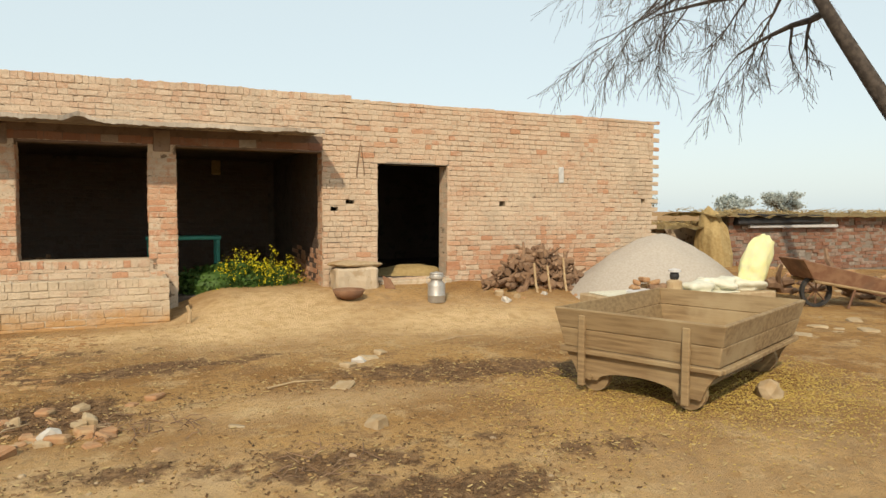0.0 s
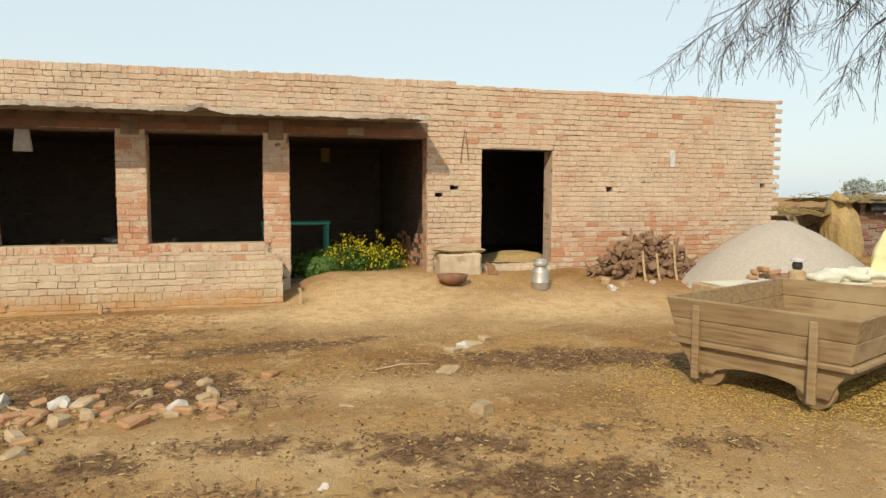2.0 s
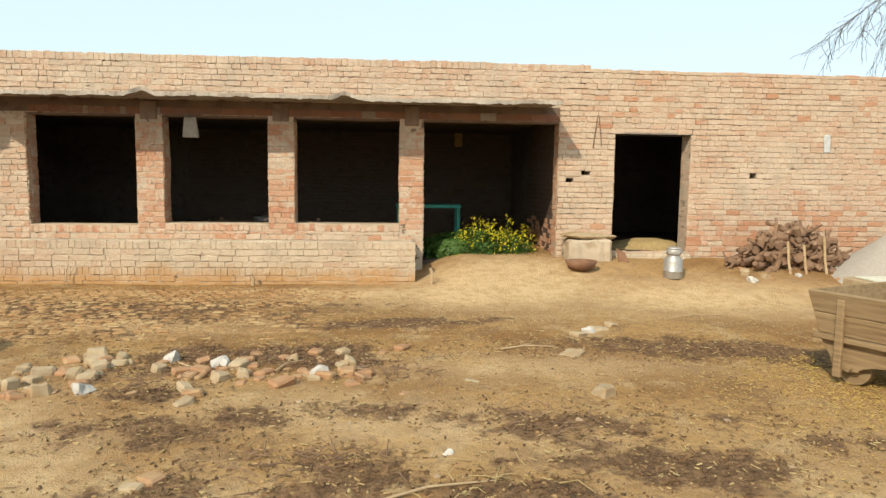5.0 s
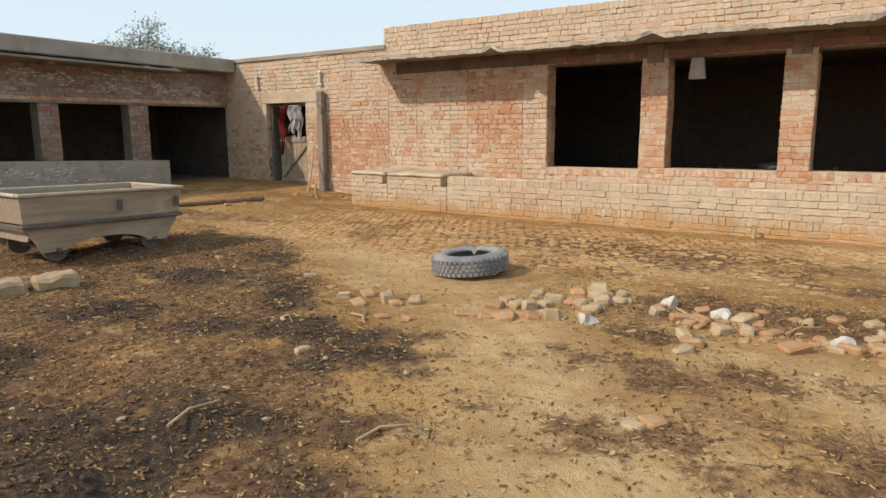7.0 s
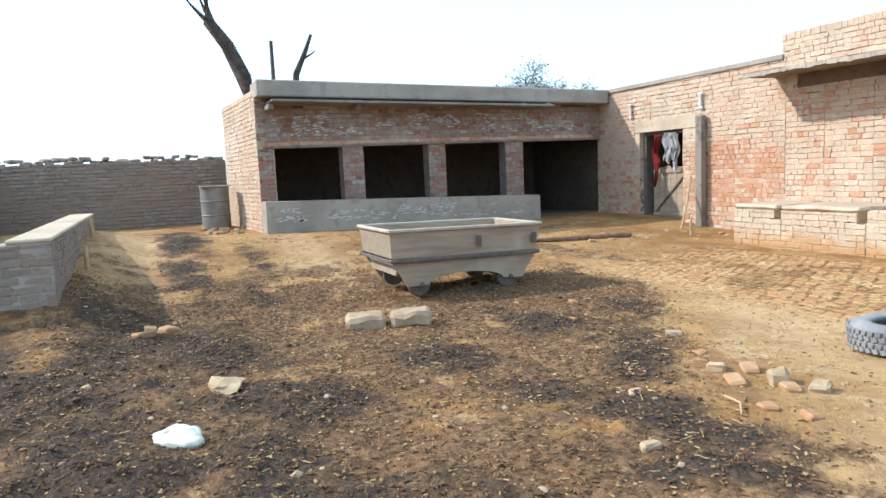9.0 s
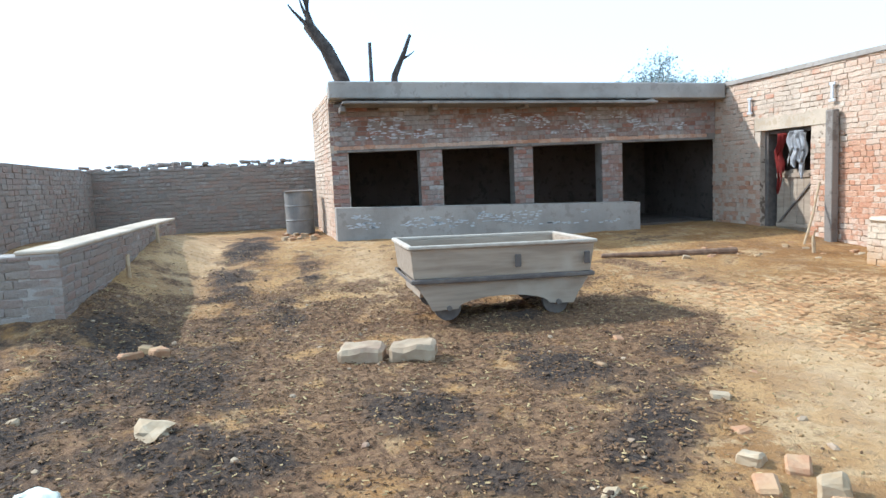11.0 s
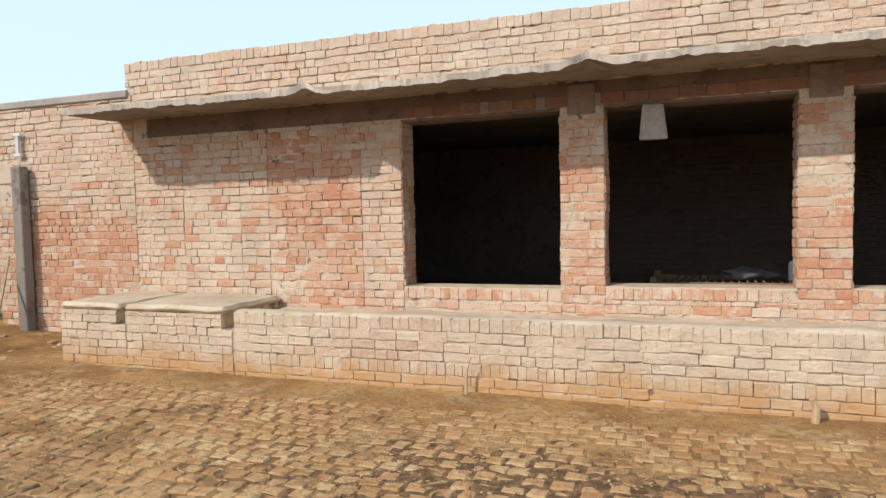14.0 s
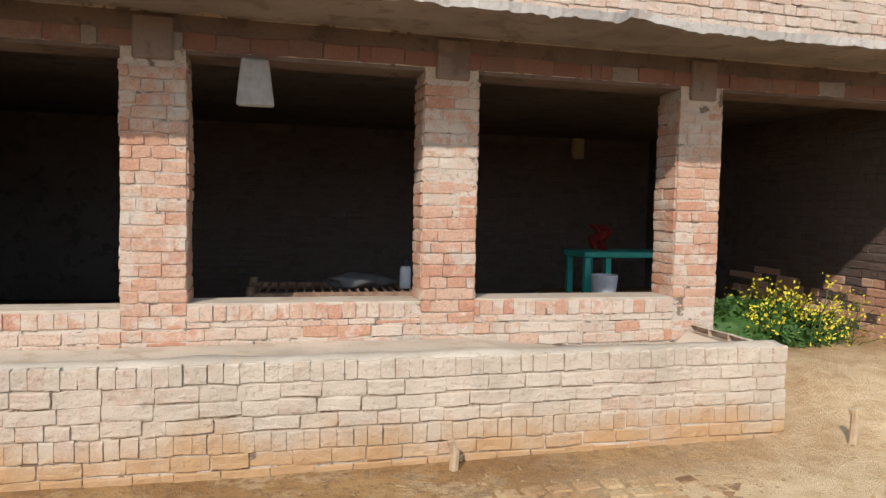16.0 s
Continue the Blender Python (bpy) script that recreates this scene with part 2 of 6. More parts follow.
def lathe(profile, sides=24, bm=None, close=False):
    """Turns (radius, height) pairs round the z axis."""
    bm = bm or bmesh.new()
    rings = [[bm.verts.new((r * math.cos(6.2832 * s / sides), r * math.sin(6.2832 * s / sides), z)) for s in range(sides)] for r, z in profile]
    pairs = list(zip(rings, rings[1:])) + ([(rings[-1], rings[0])] if close else [])
    for r0, r1 in pairs:
        for s in range(sides):
            bm.faces.new((r0[s], r0[(s + 1) % sides], r1[(s + 1) % sides], r1[s]))
    if not close:
        bm.faces.new(rings[0][::-1]), bm.faces.new(rings[-1])
    return bm


def rock(size, seed, squash=0.7, subdivisions=2, angular=0.35):
    rnd = random.Random(seed)
    bm = bmesh.new()
    bmesh.ops.create_icosphere(bm, subdivisions=subdivisions, radius=0.5)
    off = Vector((rnd.uniform(-50, 50), rnd.uniform(-50, 50), rnd.uniform(-50, 50)))
    for v in bm.verts:
        k = 1 + angular * 1.6 * noise.noise(v.co * 2.1 + off) + 0.12 * noise.noise(v.co * 7 + off)
        v.co = Vector((v.co.x * size[0], v.co.y * size[1], v.co.z * size[2])) * k
    return bm


def worn_box(x0, x1, y0, y1, z0, z1, seed, amount=0.014, cuts=5, bevel=0.03):
    """A block with battered faces and edges."""
    bm = box(x0, x1, y0, y1, z0, z1, bevel)
    bmesh.ops.subdivide_edges(bm, edges=bm.edges[:], cuts=cuts, use_grid_fill=True)
    off = Vector((seed * 7.3, seed * 3.1, seed))
    for v in bm.verts:
        v.co += Vector((noise.noise(v.co * 9 + off), noise.noise(v.co * 9 - off), noise.noise(v.co * 9 + off * 2))) * amount + Vector((0, 0, noise.noise(v.co * 3 + off) * amount))
    return bm


# ---- ground ----
def bump_at(x, y, cx, cy, rx, ry, turn=0.0):
    c, s = math.cos(radians(turn)), math.sin(radians(turn))
    dx, dy = x - cx, y - cy
    u, v = (dx * c + dy * s) / rx, (-dx * s + dy * c) / ry
    return np.exp(-(u * u + v * v))


def smooth_step(v, a, b):
    t = np.clip((v - a) / (b - a), 0, 1)
    return t * t * (3 - 2 * t)


def ground_shape(x, y):
    z = 0.30 * smooth_step(y, -2.6, 0.2) * smooth_step(x, 3.4, 4.6) * (1 - smooth_step(x, 14, 22))
    z = z + 0.27 * smooth_step(-x, 4.5, 9.5)
    z = z + 0.11 * smooth_step(-x, 6, 9.5) * smooth_step(-y, 3, 7)
    z = z + 0.3 * smooth_step(-x, 3.4, 5.2) * smooth_step(-y, 9.3, 10.3) * smooth_step(x, -14.0, -9.0)
    z = z - 0.06 * bump_at(x, y, 1.0, -8.5, 5, 3)
    return z


def ground_z(x, y):
    return float(ground_shape(np.float64(x), np.float64(y)))


def patches(x, y, spots, wide=1.0):
    d = np.zeros_like(x)
    for cx, cy, rx, ry, turn, k in spots:
        d = np.maximum(d, k * bump_at(x, y, cx, cy, rx * wide, ry * wide, turn))
    return d


# Damp brown streaks before the house and round the rubble.
DAMP = ((2.5, -7.3, 1.7, 0.5, 10, 0.66), (1.8, -6.4, 0.9, 0.35, 0, 0.62), (3.7, -6.2, 1.0, 0.3, -10, 0.6), (4.9, -6.5, 1.1, 0.35, 5, 0.55), (1.9, -8.9, 1.2, 0.5, 0, 0.7), (0.6, -2.8, 2.6, 0.75, -3, 1.0), (1.76, -2.5, 1.7, 0.32, -4, 0.85), (3.7, -3.5, 1.4, 0.3, 4, 0.85), (0.27, -3.95, 0.9, 0.3, 0, 0.6), (6.2, -4.6, 1.6, 0.5, -6, 0.75), (5.1, -7.1, 0.8, 0.35, 0, 0.8), (4.06, -7.4, 0.6, 0.3, 0, 0.9),
        (2.95, -4.8, 0.7, 0.4, 0, 1.0), (1.9, -4.9, 1.0, 0.5, 8, 0.95), (6.0, -6.8, 0.6, 0.25, 0, 0.7), (1.6, -5.7, 0.6, 0.3, 0, 0.7), (4.4, -6.4, 0.5, 0.25, 0, 0.7), (3.0, -6.9, 0.6, 0.28, 0, 0.75), (-3.0, -2.0, 1.8, 0.4, 0, 0.5),
        (2.5, -6.2, 1.0, 0.3, 15, 0.5), (-2.0, -3.0, 2.6, 0.5, 5, 0.45), (7.4, -5.0, 0.9, 0.4, 0, 0.6), (-6.0, -3.6, 2.0, 0.5, 20, 0.6), (-8.5, -2.4, 1.3, 0.7, 0, 0.5))
# Black trodden mud.
MUD = ((0.3, -8.3, 0.8, 0.4, 25, 0.8), (-0.2, -9.1, 1.1, 0.4, 5, 0.95), (0.9, -9.0, 0.8, 0.35, 0, 0.8), (-0.9, -9.8, 1.5, 0.55, 0, 1.0), (-3.2, -9.0, 1.3, 0.35, 8, 1.0), (-3.4, -9.8, 1.7, 0.6, 0, 1.0), (-1.97, -7.45, 0.5, 0.26, 20, 1.0), (-1.3, -6.3, 0.85, 0.24, -38, 1.0), (0.35, -7.25, 0.5, 0.28, 30, 0.85), (0.05, -8.6, 0.6, 0.28, 10, 1.0),
       (-2.5, -6.3, 0.8, 0.34, 10, 0.9), (-2.6, -5.3, 0.55, 0.25, -30, 0.85), (-9.8, -8.9, 2.0, 0.35, 0, 0.9), (-6.6, -9.0, 1.5, 0.3, 5, 0.85), (-1.75, -8.75, 0.7, 0.35, 30, 0.95), (-0.5, -7.1, 0.9, 0.25, 25, 0.9), (-5.2, -8.4, 1.0, 0.3, 0, 0.7),
       (1.2, -8.5, 0.5, 0.22, 0, 0.6), (-2.2, -10.7, 2.2, 0.6, 0, 1.0), (-7.6, -8.0, 0.9, 0.22, 0, 0.7), (-4.4, -6.2, 0.7, 0.9, 0, 0.5))
DUST = ((3.2, -1.75, 1.1, 0.5, 0, 1.0), (5.0, -1.3, 1.5, 1.5, 0, 1.2), (4.3, -1.9, 1.0, 0.9, 0, 1.15), (6.2, -7.6, 2.2, 1.2, 0, 0.35), (3.4, -6.3, 1.5, 0.5, -20, 0.6), (7.4, -2.2, 2.2, 1.0, 0, 1.0), (1.2, -6.6, 0.55, 1.9, 38, 0.65), (-1.4, -4.6, 2.0, 0.7, -25, 0.6), (-3.4, -3.9, 2.2, 0.6, -10, 0.6), (-9, -9.6, 3, 0.6, 0, 0.5),
        (0.6, -3.7, 1.6, 0.3, 0, 0.55), (3.3, -2.3, 1.2, 0.4, 0, 0.6), (4.6, -5.2, 1.3, 0.4, 0, 0.55), (2.4, -8.0, 0.8, 1.2, 40, 0.7), (-7.3, -7.2, 2.4, 0.4, 0, 0.5))


def fields(x, y):
    """Where brown litter, where dust and where black mud lie."""
    wave = 1.0 + 0.42 * lump(x, y, 3.2, 11) + 0.38 * lump(x, y, 9.0, 12)
    mud = np.clip(0.9 * patches(x, y, MUD, 1.3) * (wave + 0.2), 0, 1)
    across = (x - 1.5) * 0.654 + (y + 8.2) * 0.757 + 0.25 * lump(x, y, 1.6, 13)
    strewn = 0.76 * (1 - smooth_step(across, -0.45, 0.25)) * (1 - smooth_step(-x, 4.0, 8.0) * 0.6) * smooth_step(-y, 3.6, 4.8) * (1 - smooth_step(-y, 10.6, 12.0))
    d = np.clip(np.maximum(np.maximum(strewn, patches(x, y, DAMP)) * wave, mud), 0, 1)
    return d, patches(x, y, DUST), mud


def axis(lo, hi, fine, far):
    mid = list(np.arange(lo, hi, fine))
    out, s, v = [], fine * 2, hi
    while v < far:
        out.append(v)
        s *= 1.35
        v += s
    out2, s, v = [], fine * 2, lo - fine * 2
    while v > -far:
        out2.append(v)
        s *= 1.35
        v -= s
    return np.array(out2[::-1] + mid + out)


def lump(x, y, scale, seed=0.0):
    """Cheap layered waves in place of slow noise."""
    z = np.zeros_like(x)
    rng = np.random.RandomState(int(seed * 10) + 7)
    for k in range(9):
        a = rng.uniform(0, 6.28)
        f = scale * rng.uniform(0.6, 1.9)
        z += np.sin((x * math.cos(a) + y * math.sin(a)) * f + rng.uniform(0, 6.28) + 1.3 * np.sin((x * math.sin(a) - y * math.cos(a)) * f * 0.7))
    return z / 5


def surface(X, Y):
    """The height of the trodden ground with its lumps."""
    d, p, mud = fields(X, Y)
    near = smooth_step(X, -22, -14) * (1 - smooth_step(X, 16, 24)) * smooth_step(Y, -20, -13) * (1 - smooth_step(Y, 1, 8))
    rough_part = 0.3 + 0.7 * d
    Z = ground_shape(X, Y)
    Z = Z + near * (0.014 * lump(X, Y, 2.2, 1) + rough_part * (0.011 * lump(X, Y, 9, 2) + 0.011 * lump(X, Y, 22, 3) + 0.006 * lump(X, Y, 45, 4)))
    return Z + near * (0.012 * d + mud) * (0.06 * np.clip(lump(X, Y, 5, 5) + 0.3, 0, 1) + 0.045 * np.clip(lump(X, Y, 15, 6), 0, 1))


def top_of_ground(x, y):
    return float(surface(np.array([float(x)]), np.array([float(y)]))[0])


def build_ground():
    gx, gy = axis(-11.0, 13.0, 0.06, 1500), axis(-12.0, 0.6, 0.06, 1500)
    X, Y = np.meshgrid(gx, gy)
    d, p, mud = fields(X, Y)
    Z = surface(X, Y)
    nx, ny = len(gx), len(gy)
    verts = np.stack([X.ravel(), Y.ravel(), Z.ravel()], 1)
    i = np.arange(nx * ny).reshape(ny, nx)
    quads = np.stack([i[:-1, :-1].ravel(), i[:-1, 1:].ravel(), i[1:, 1:].ravel(), i[1:, :-1].ravel()], 1)
    me = bpy.data.meshes.new("ground")
    me.vertices.add(len(verts)), me.loops.add(quads.size), me.polygons.add(len(quads))
    me.vertices.foreach_set("co", verts.ravel())
    me.loops.foreach_set("vertex_index", quads.ravel())
    me.polygons.foreach_set("loop_start", np.arange(0, quads.size, 4))
    me.polygons.foreach_set("use_smooth", np.ones(len(quads), bool))
    me.update(calc_edges=True)
    for name, data in (("dung", d), ("dust", p), ("mud", mud)):
        at = me.attributes.new(name, "FLOAT", "POINT")
        at.data.foreach_set("value", data.ravel().astype(np.float32))
    me.materials.append(EARTH)
    return tagged(new("ground", me), "trodden ochre earth yard with dark dung patches", "ground", kind="structure")


build_ground()


# ---- walls ----
def wall_slab(name, m, u0, u1, z0, z1, depth, holes, material, label, front=0.0085, category="wall", parent=None):
    """A wall of real thickness in its own frame: u to the right, front towards -y; holes (u0, u1, z0, z1) go through."""
    us = sorted({u0, u1, *[min(max(h[k], u0), u1) for h in holes for k in (0, 1)]})
    zs = sorted({z0, z1, *[min(max(h[k], z0), z1) for h in holes for k in (2, 3)]})

    def solid(i, j):
        if not (0 <= i < len(us) - 1 and 0 <= j < len(zs) - 1):
            return False
        u, z = (us[i] + us[i + 1]) / 2, (zs[j] + zs[j + 1]) / 2
        return not any(h[0] < u < h[1] and h[2] < z < h[3] for h in holes)

    bm = bmesh.new()
    made = {}

    def v(i, j, k):
        if (i, j, k) not in made:
            made[i, j, k] = bm.verts.new((us[i], depth if k else front, zs[j]))
        return made[i, j, k]

    for i in range(len(us) - 1):
        for j in range(len(zs) - 1):
            if not solid(i, j):
                continue
            bm.faces.new((v(i, j, 0), v(i + 1, j, 0), v(i + 1, j + 1, 0), v(i, j + 1, 0)))
            bm.faces.new((v(i, j, 1), v(i, j + 1, 1), v(i + 1, j + 1, 1), v(i + 1, j, 1)))
            if not solid(i - 1, j):
                bm.faces.new((v(i, j, 0), v(i, j + 1, 0), v(i, j + 1, 1), v(i, j, 1)))
            if not solid(i + 1, j):
                bm.faces.new((v(i + 1, j, 0), v(i + 1, j, 1), v(i + 1, j + 1, 1), v(i + 1, j + 1, 0)))
            if not solid(i, j - 1):
                bm.faces.new((v(i, j, 0), v(i, j, 1), v(i + 1, j, 1), v(i + 1, j, 0)))
            if not solid(i, j + 1):
                bm.faces.new((v(i, j + 1, 0), v(i + 1, j + 1, 0), v(i + 1, j + 1, 1), v(i, j + 1, 1)))
    ob = part(name, bm, material, parent)
    ob.matrix_basis = m
    if parent is None:
        tagged(ob, label, category, kind="structure")
    return ob


BRICK_SHAPES = {}


def brick_shape(kind, material, count=7):
    """Variants of one brick's visible half, worn at the edges; unit length, true height."""
    key = (kind, material.name)
    if key in BRICK_SHAPES:
        return BRICK_SHAPES[key]
    rnd = random.Random(len(BRICK_SHAPES) + 3)
    h = {"course": 0.074, "edge": 0.112}[kind]
    out = []
    for _ in range(count):
        def ring(inset_u, inset_z, y, j, soft_corner):
            out_ring = []
            for a, b in ((-1, -1), (0, -1), (1, -1), (1, 0), (1, 1), (0, 1), (-1, 1), (-1, 0)):
                k = soft_corner if a and b else 1.0
                out_ring.append((a * (0.5 - inset_u) * (1 - (1 - k) * 0.35) + rnd.uniform(-j, j) * 2.2, y + rnd.uniform(-j, j) * 0.5, h / 2 + b * (h / 2 - inset_z) * k + rnd.uniform(-j, j)))
            return out_ring
        vs = ring(0, 0, 0.045, 0.0, 1.0) + ring(0.001, 0.0005, 0.001, 0.006, 0.96) + ring(0.012, 0.006, -0.0045, 0.005, 0.95)
        vs.append((rnd.uniform(-0.1, 0.1), -0.0045 + rnd.uniform(-0.002, 0.002), h / 2 + rnd.uniform(-0.01, 0.01)))
        fs = [(k + a, k + (a + 1) % 8, k + 8 + (a + 1) % 8, k + 8 + a) for k in (0, 8) for a in range(8)] + [(16 + a, 16 + (a + 1) % 8, 24) for a in range(8)]
        me = bpy.data.meshes.new("brick")
        me.from_pydata(vs, [], fs)
        me.materials.append(material)
        out.append((me, vs, fs))
    BRICK_SHAPES[key] = out
    return out


def lay(parent, m, rows, material, near, limit=300, seed=1, jitter=0.003, missing=0.0):
    """Bricks on a wall's front. rows: (u0, u1, z, height, lengths); near: the (u, z) around which bricks are parts of their own."""
    rnd = random.Random(seed)
    pieces = []
    for u0, u1, z, hgt, lens in rows:
        u = u0
        first = True
        while u < u1 - 0.03:
            l = rnd.choice(lens) * rnd.uniform(0.86, 1.12)
            if first:
                l *= rnd.choice((0.5, 0.75, 1.0))
                first = False
            l = min(l, u1 - u)
            if u1 - (u + l) < 0.06:
                l = u1 - u
            if rnd.random() >= missing:
                pieces.append((u, l - rnd.choice((0.0, 0.001, 0.002, 0.006)), z, hgt))
            u += l
    pieces.sort(key=lambda p: abs(p[0] - near[0]) + 1.5 * abs(p[2] - near[1]))
    joined = {}
    for k, (u, l, z, hgt) in enumerate(pieces):
        mat = material(u, z, rnd) if callable(material) else material
        shapes = brick_shape("edge" if hgt > 0.1 else "course", mat)
        me, bv, bf = shapes[rnd.randrange(len(shapes))]
        base = 0.112 if hgt > 0.1 else 0.074
        wave = noise.noise(Vector((u * 0.9 + seed * 3.7, z * 1.6, seed))) * 0.9 + noise.noise(Vector((u * 3.1, z * 4.0, seed + 5.0))) * 0.5
        deep = min(0.0122, 0.001 + 0.011 * wave + rnd.uniform(-jitter, jitter))
        z += 0.010 * noise.noise(Vector((u * 0.55, z * 0.4, seed + 1.0))) + 0.004 * noise.noise(Vector((u * 2.3, z * 3.0, seed + 2.0)))
        local = pose(u + l / 2, deep, z + rnd.uniform(-0.004, 0.004), rnd.uniform(-1.5, 1.5), rnd.uniform(-1.3, 1.3), rnd.uniform(-1.2, 1.2)) @ Matrix.Diagonal((l * rnd.uniform(0.97, 1.02), 1, (hgt - rnd.choice((0.002, 0.004, 0.006, 0.011))) / base, 1))
        if k < limit:
            ob = new("brick", me)
            ob.parent = parent
            ob.matrix_basis = local
        else:
            vs, fs = joined.setdefault(mat, ([], []))
            o = len(vs)
            vs += [tuple(local @ Vector(c)) for c in bv]
            fs += [tuple(o + i for i in f) for f in bf]
    for mat, (vs, fs) in joined.items():
        rest = tagged(mesh_object("brickwork", vs, fs, mat, parent), kind="stuff")


STRETCH, HEADER, MIXED = (0.225, 0.21), (0.115,), (0.22, 0.115, 0.22, 0.12)


def courses(u0, u1, z0, z1, holes=(), pitch=0.083, seed=0, lens=None):
    """Rows of bricks clipped by holes."""
    rnd = random.Random(seed)
    out = []
    z = z0
    while z < z1 - 0.03:
        h = min(pitch, z1 - z)
        mid = z + h / 2
        cuts = sorted((max(a, u0), min(b, u1)) for a, b, c, d in holes if c < mid < d and b > u0 and a < u1)
        at = u0
        kind = lens or rnd.choice((STRETCH, MIXED, HEADER, MIXED))
        for a, b in cuts:
            if a - at > 0.05:
                out.append((at, a, z, h, kind))
            at = max(at, b)
        if u1 - at > 0.05:
            out.append((at, u1, z, h, kind))
        z += h
    return out

BRICKWORK = []   # laid at the end of the file


def bricks(parent, frame_at, rows, material, near, limit=300, missing=0.0, jitter=0.003):
    BRICKWORK.append((parent, frame_at, rows, material, near, limit, missing, jitter))


ID = Matrix.Identity(4)


def blend(first, second, share):
    """Two kinds of brick mixed by share(u, z), the share of the second."""
    return lambda u, z, rnd: second if rnd.random() < share(u, z) else first


def soft(v, lo, hi):
    return min(1.0, max(0.0, (v - lo) / (hi - lo)))


SILLS, HEAD = (0.745, 0.775, 0.785), 2.38
WINDOWS = [(-1.96, -0.395), (-0.012, 1.53), (1.91, 3.5)]
GATE = (3.86, 5.95)
DOOR = (6.84, 8.055, 0.36, 2.22)

# Cow house: front wall with three barred-less openings and a wide gateway.
holes = [(a, b, z, HEAD) for (a, b), z in zip(WINDOWS, SILLS)] + [(*GATE, -1, HEAD)]
wall_north = wall_slab("wall_north", ID, -5.3, 6.0, -0.3, 2.58, 0.3, holes, MORTAR, "limed brick front wall of the cow house with open bays")
infill_rows = courses(-5.3, -4.62, 0.46, 2.38, seed=2) + courses(-3.86, -3.5, 0.46, 2.38, seed=4, lens=MIXED) + courses(-2.4, -1.96, 0.46, 2.36, seed=5, lens=MIXED)
bricks(wall_north, ID, infill_rows, blend(BRICK_MAIN, BRICK_PIER, lambda u, z: 0.25), (-2.2, 1.2), 170)
panel = wall_slab("wall_infill", pose(0, -0.0005, 0), -3.5, -2.4, 0.5, 2.4, 0.012, [], MORTAR, "patch of red brick filling a former bay", front=0.008)
bricks(panel, ID, courses(-3.5, -2.4, 0.46, 2.36, seed=6), blend(BRICK_PIER, BRICK_RED, lambda u, z: 0.32 + 0.5 * soft(z, 0.6, 1.2)), (-2.9, 1.2), 300, jitter=0.006)
panel_2 = wall_slab("wall_infill_2", pose(0, -0.0005, 0), -4.62, -3.86, 0.5, 2.4, 0.012, [], MORTAR, "pale brick patch filling a former bay", front=0.008)
bricks(panel_2, ID, courses(-4.62, -3.86, 0.46, 2.36, seed=7), blend(BRICK_MAIN, BRICK_PIER, lambda u, z: 0.32), (-4.1, 1.2), 160)


def side_frame(x, y, towards):
    """The frame of a wall's end face that looks to +x (1) or -x (-1)."""
    return pose(x, y, 0, 0, 0, 90 * towards)


for k, (a, b) in enumerate(((-0.395, -0.012), (1.53, 1.91), (3.5, 3.86))):
    pier = wall_slab("pier_%d" % (k + 1), pose(0, 0.003, 0), a, b, 0.44, HEAD + 0.02, 0.008, [], MORTAR, "brick pier between two open bays", front=0.004, category="pier")
    z1 = HEAD - (0.07 if k < 2 else 0.1)
    bricks(pier, ID, courses(a - 0.004, b + 0.004, 0.455, z1, seed=20 + k, lens=(0.235, 0.13)), BRICK_PIER, (a, 1.5), 120)
    left_face = part("side", bmesh.new(), MORTAR, pier)
    left_face.matrix_basis = side_frame(a - 0.007, 0.3, -1)
    bricks(left_face, ID, courses(0.0, 0.29, SILLS[k], z1, seed=30 + k, lens=(0.235, 0.13)), BRICK_PIER, (0.1, 1.5), 60)
    right_face = part("side", bmesh.new(), MORTAR, pier)
    right_face.matrix_basis = side_frame(b + 0.007, 0.0, 1)
    bricks(right_face, ID, courses(0.01, 0.3, SILLS[k + 1] if k < 2 else 0.3, z1, seed=40 + k, lens=(0.235, 0.13)), BRICK_PIER, (0.1, 1.5), 60)
    cap = part("pad", box(a + 0.07, b - 0.07, -0.028, 0.2, z1 + 0.002, HEAD + 0.2, 0.012), PAD, pier, "shade-painted cement pad under the beam")
jamb = part("jamb", bmesh.new(), MORTAR, wall_north)
jamb.matrix_basis = side_frame(-1.953, 0.0, 1)
bricks(jamb, ID, courses(0.01, 0.3, SILLS[0], HEAD, seed=51, lens=(0.235, 0.13)), BRICK_PIER, (0.1, 1.5), 60)
for k, (a, b) in enumerate(WINDOWS):
    SILL = SILLS[k]
    sill = wall_slab("sill_wall_%d" % (k + 1), pose(0, 0.003, 0), a, b, 0.44, SILL - 0.012, 0.008, [], MORTAR, "low brick sill wall under an open bay", front=0.004)
    rows = courses(a + 0.004, b - 0.004, 0.455, SILL - 0.112, seed=60 + k, lens=STRETCH if k % 2 else MIXED) + [(a + 0.004, b - 0.004, SILL - 0.112, 0.112, (0.085,))]
    bricks(sill, ID, rows, blend(BRICK_MAIN, BRICK_PIER, lambda u, z, top=SILL: 0.75 if z > top - 0.13 else 0.25), (a + 1, 0.7), 120, jitter=0.005)
    top = part("sill", box(a + 0.003, b - 0.003, 0.002, 0.3, SILL - 0.02, SILL + 0.004, 0.004), CEMENT_PALE, sill, "dusty mortar sill")
# The canopy's shade is painted into the lintel's plaster and brick.
beam = wall_slab("lintel", pose(0, 0.001, 0), -5.1, 5.98, HEAD + 0.012, 2.6, 0.012, [], SHADE_PLASTER, "brick lintel course painted dark with the canopy's shade", front=0.006, category="lintel")
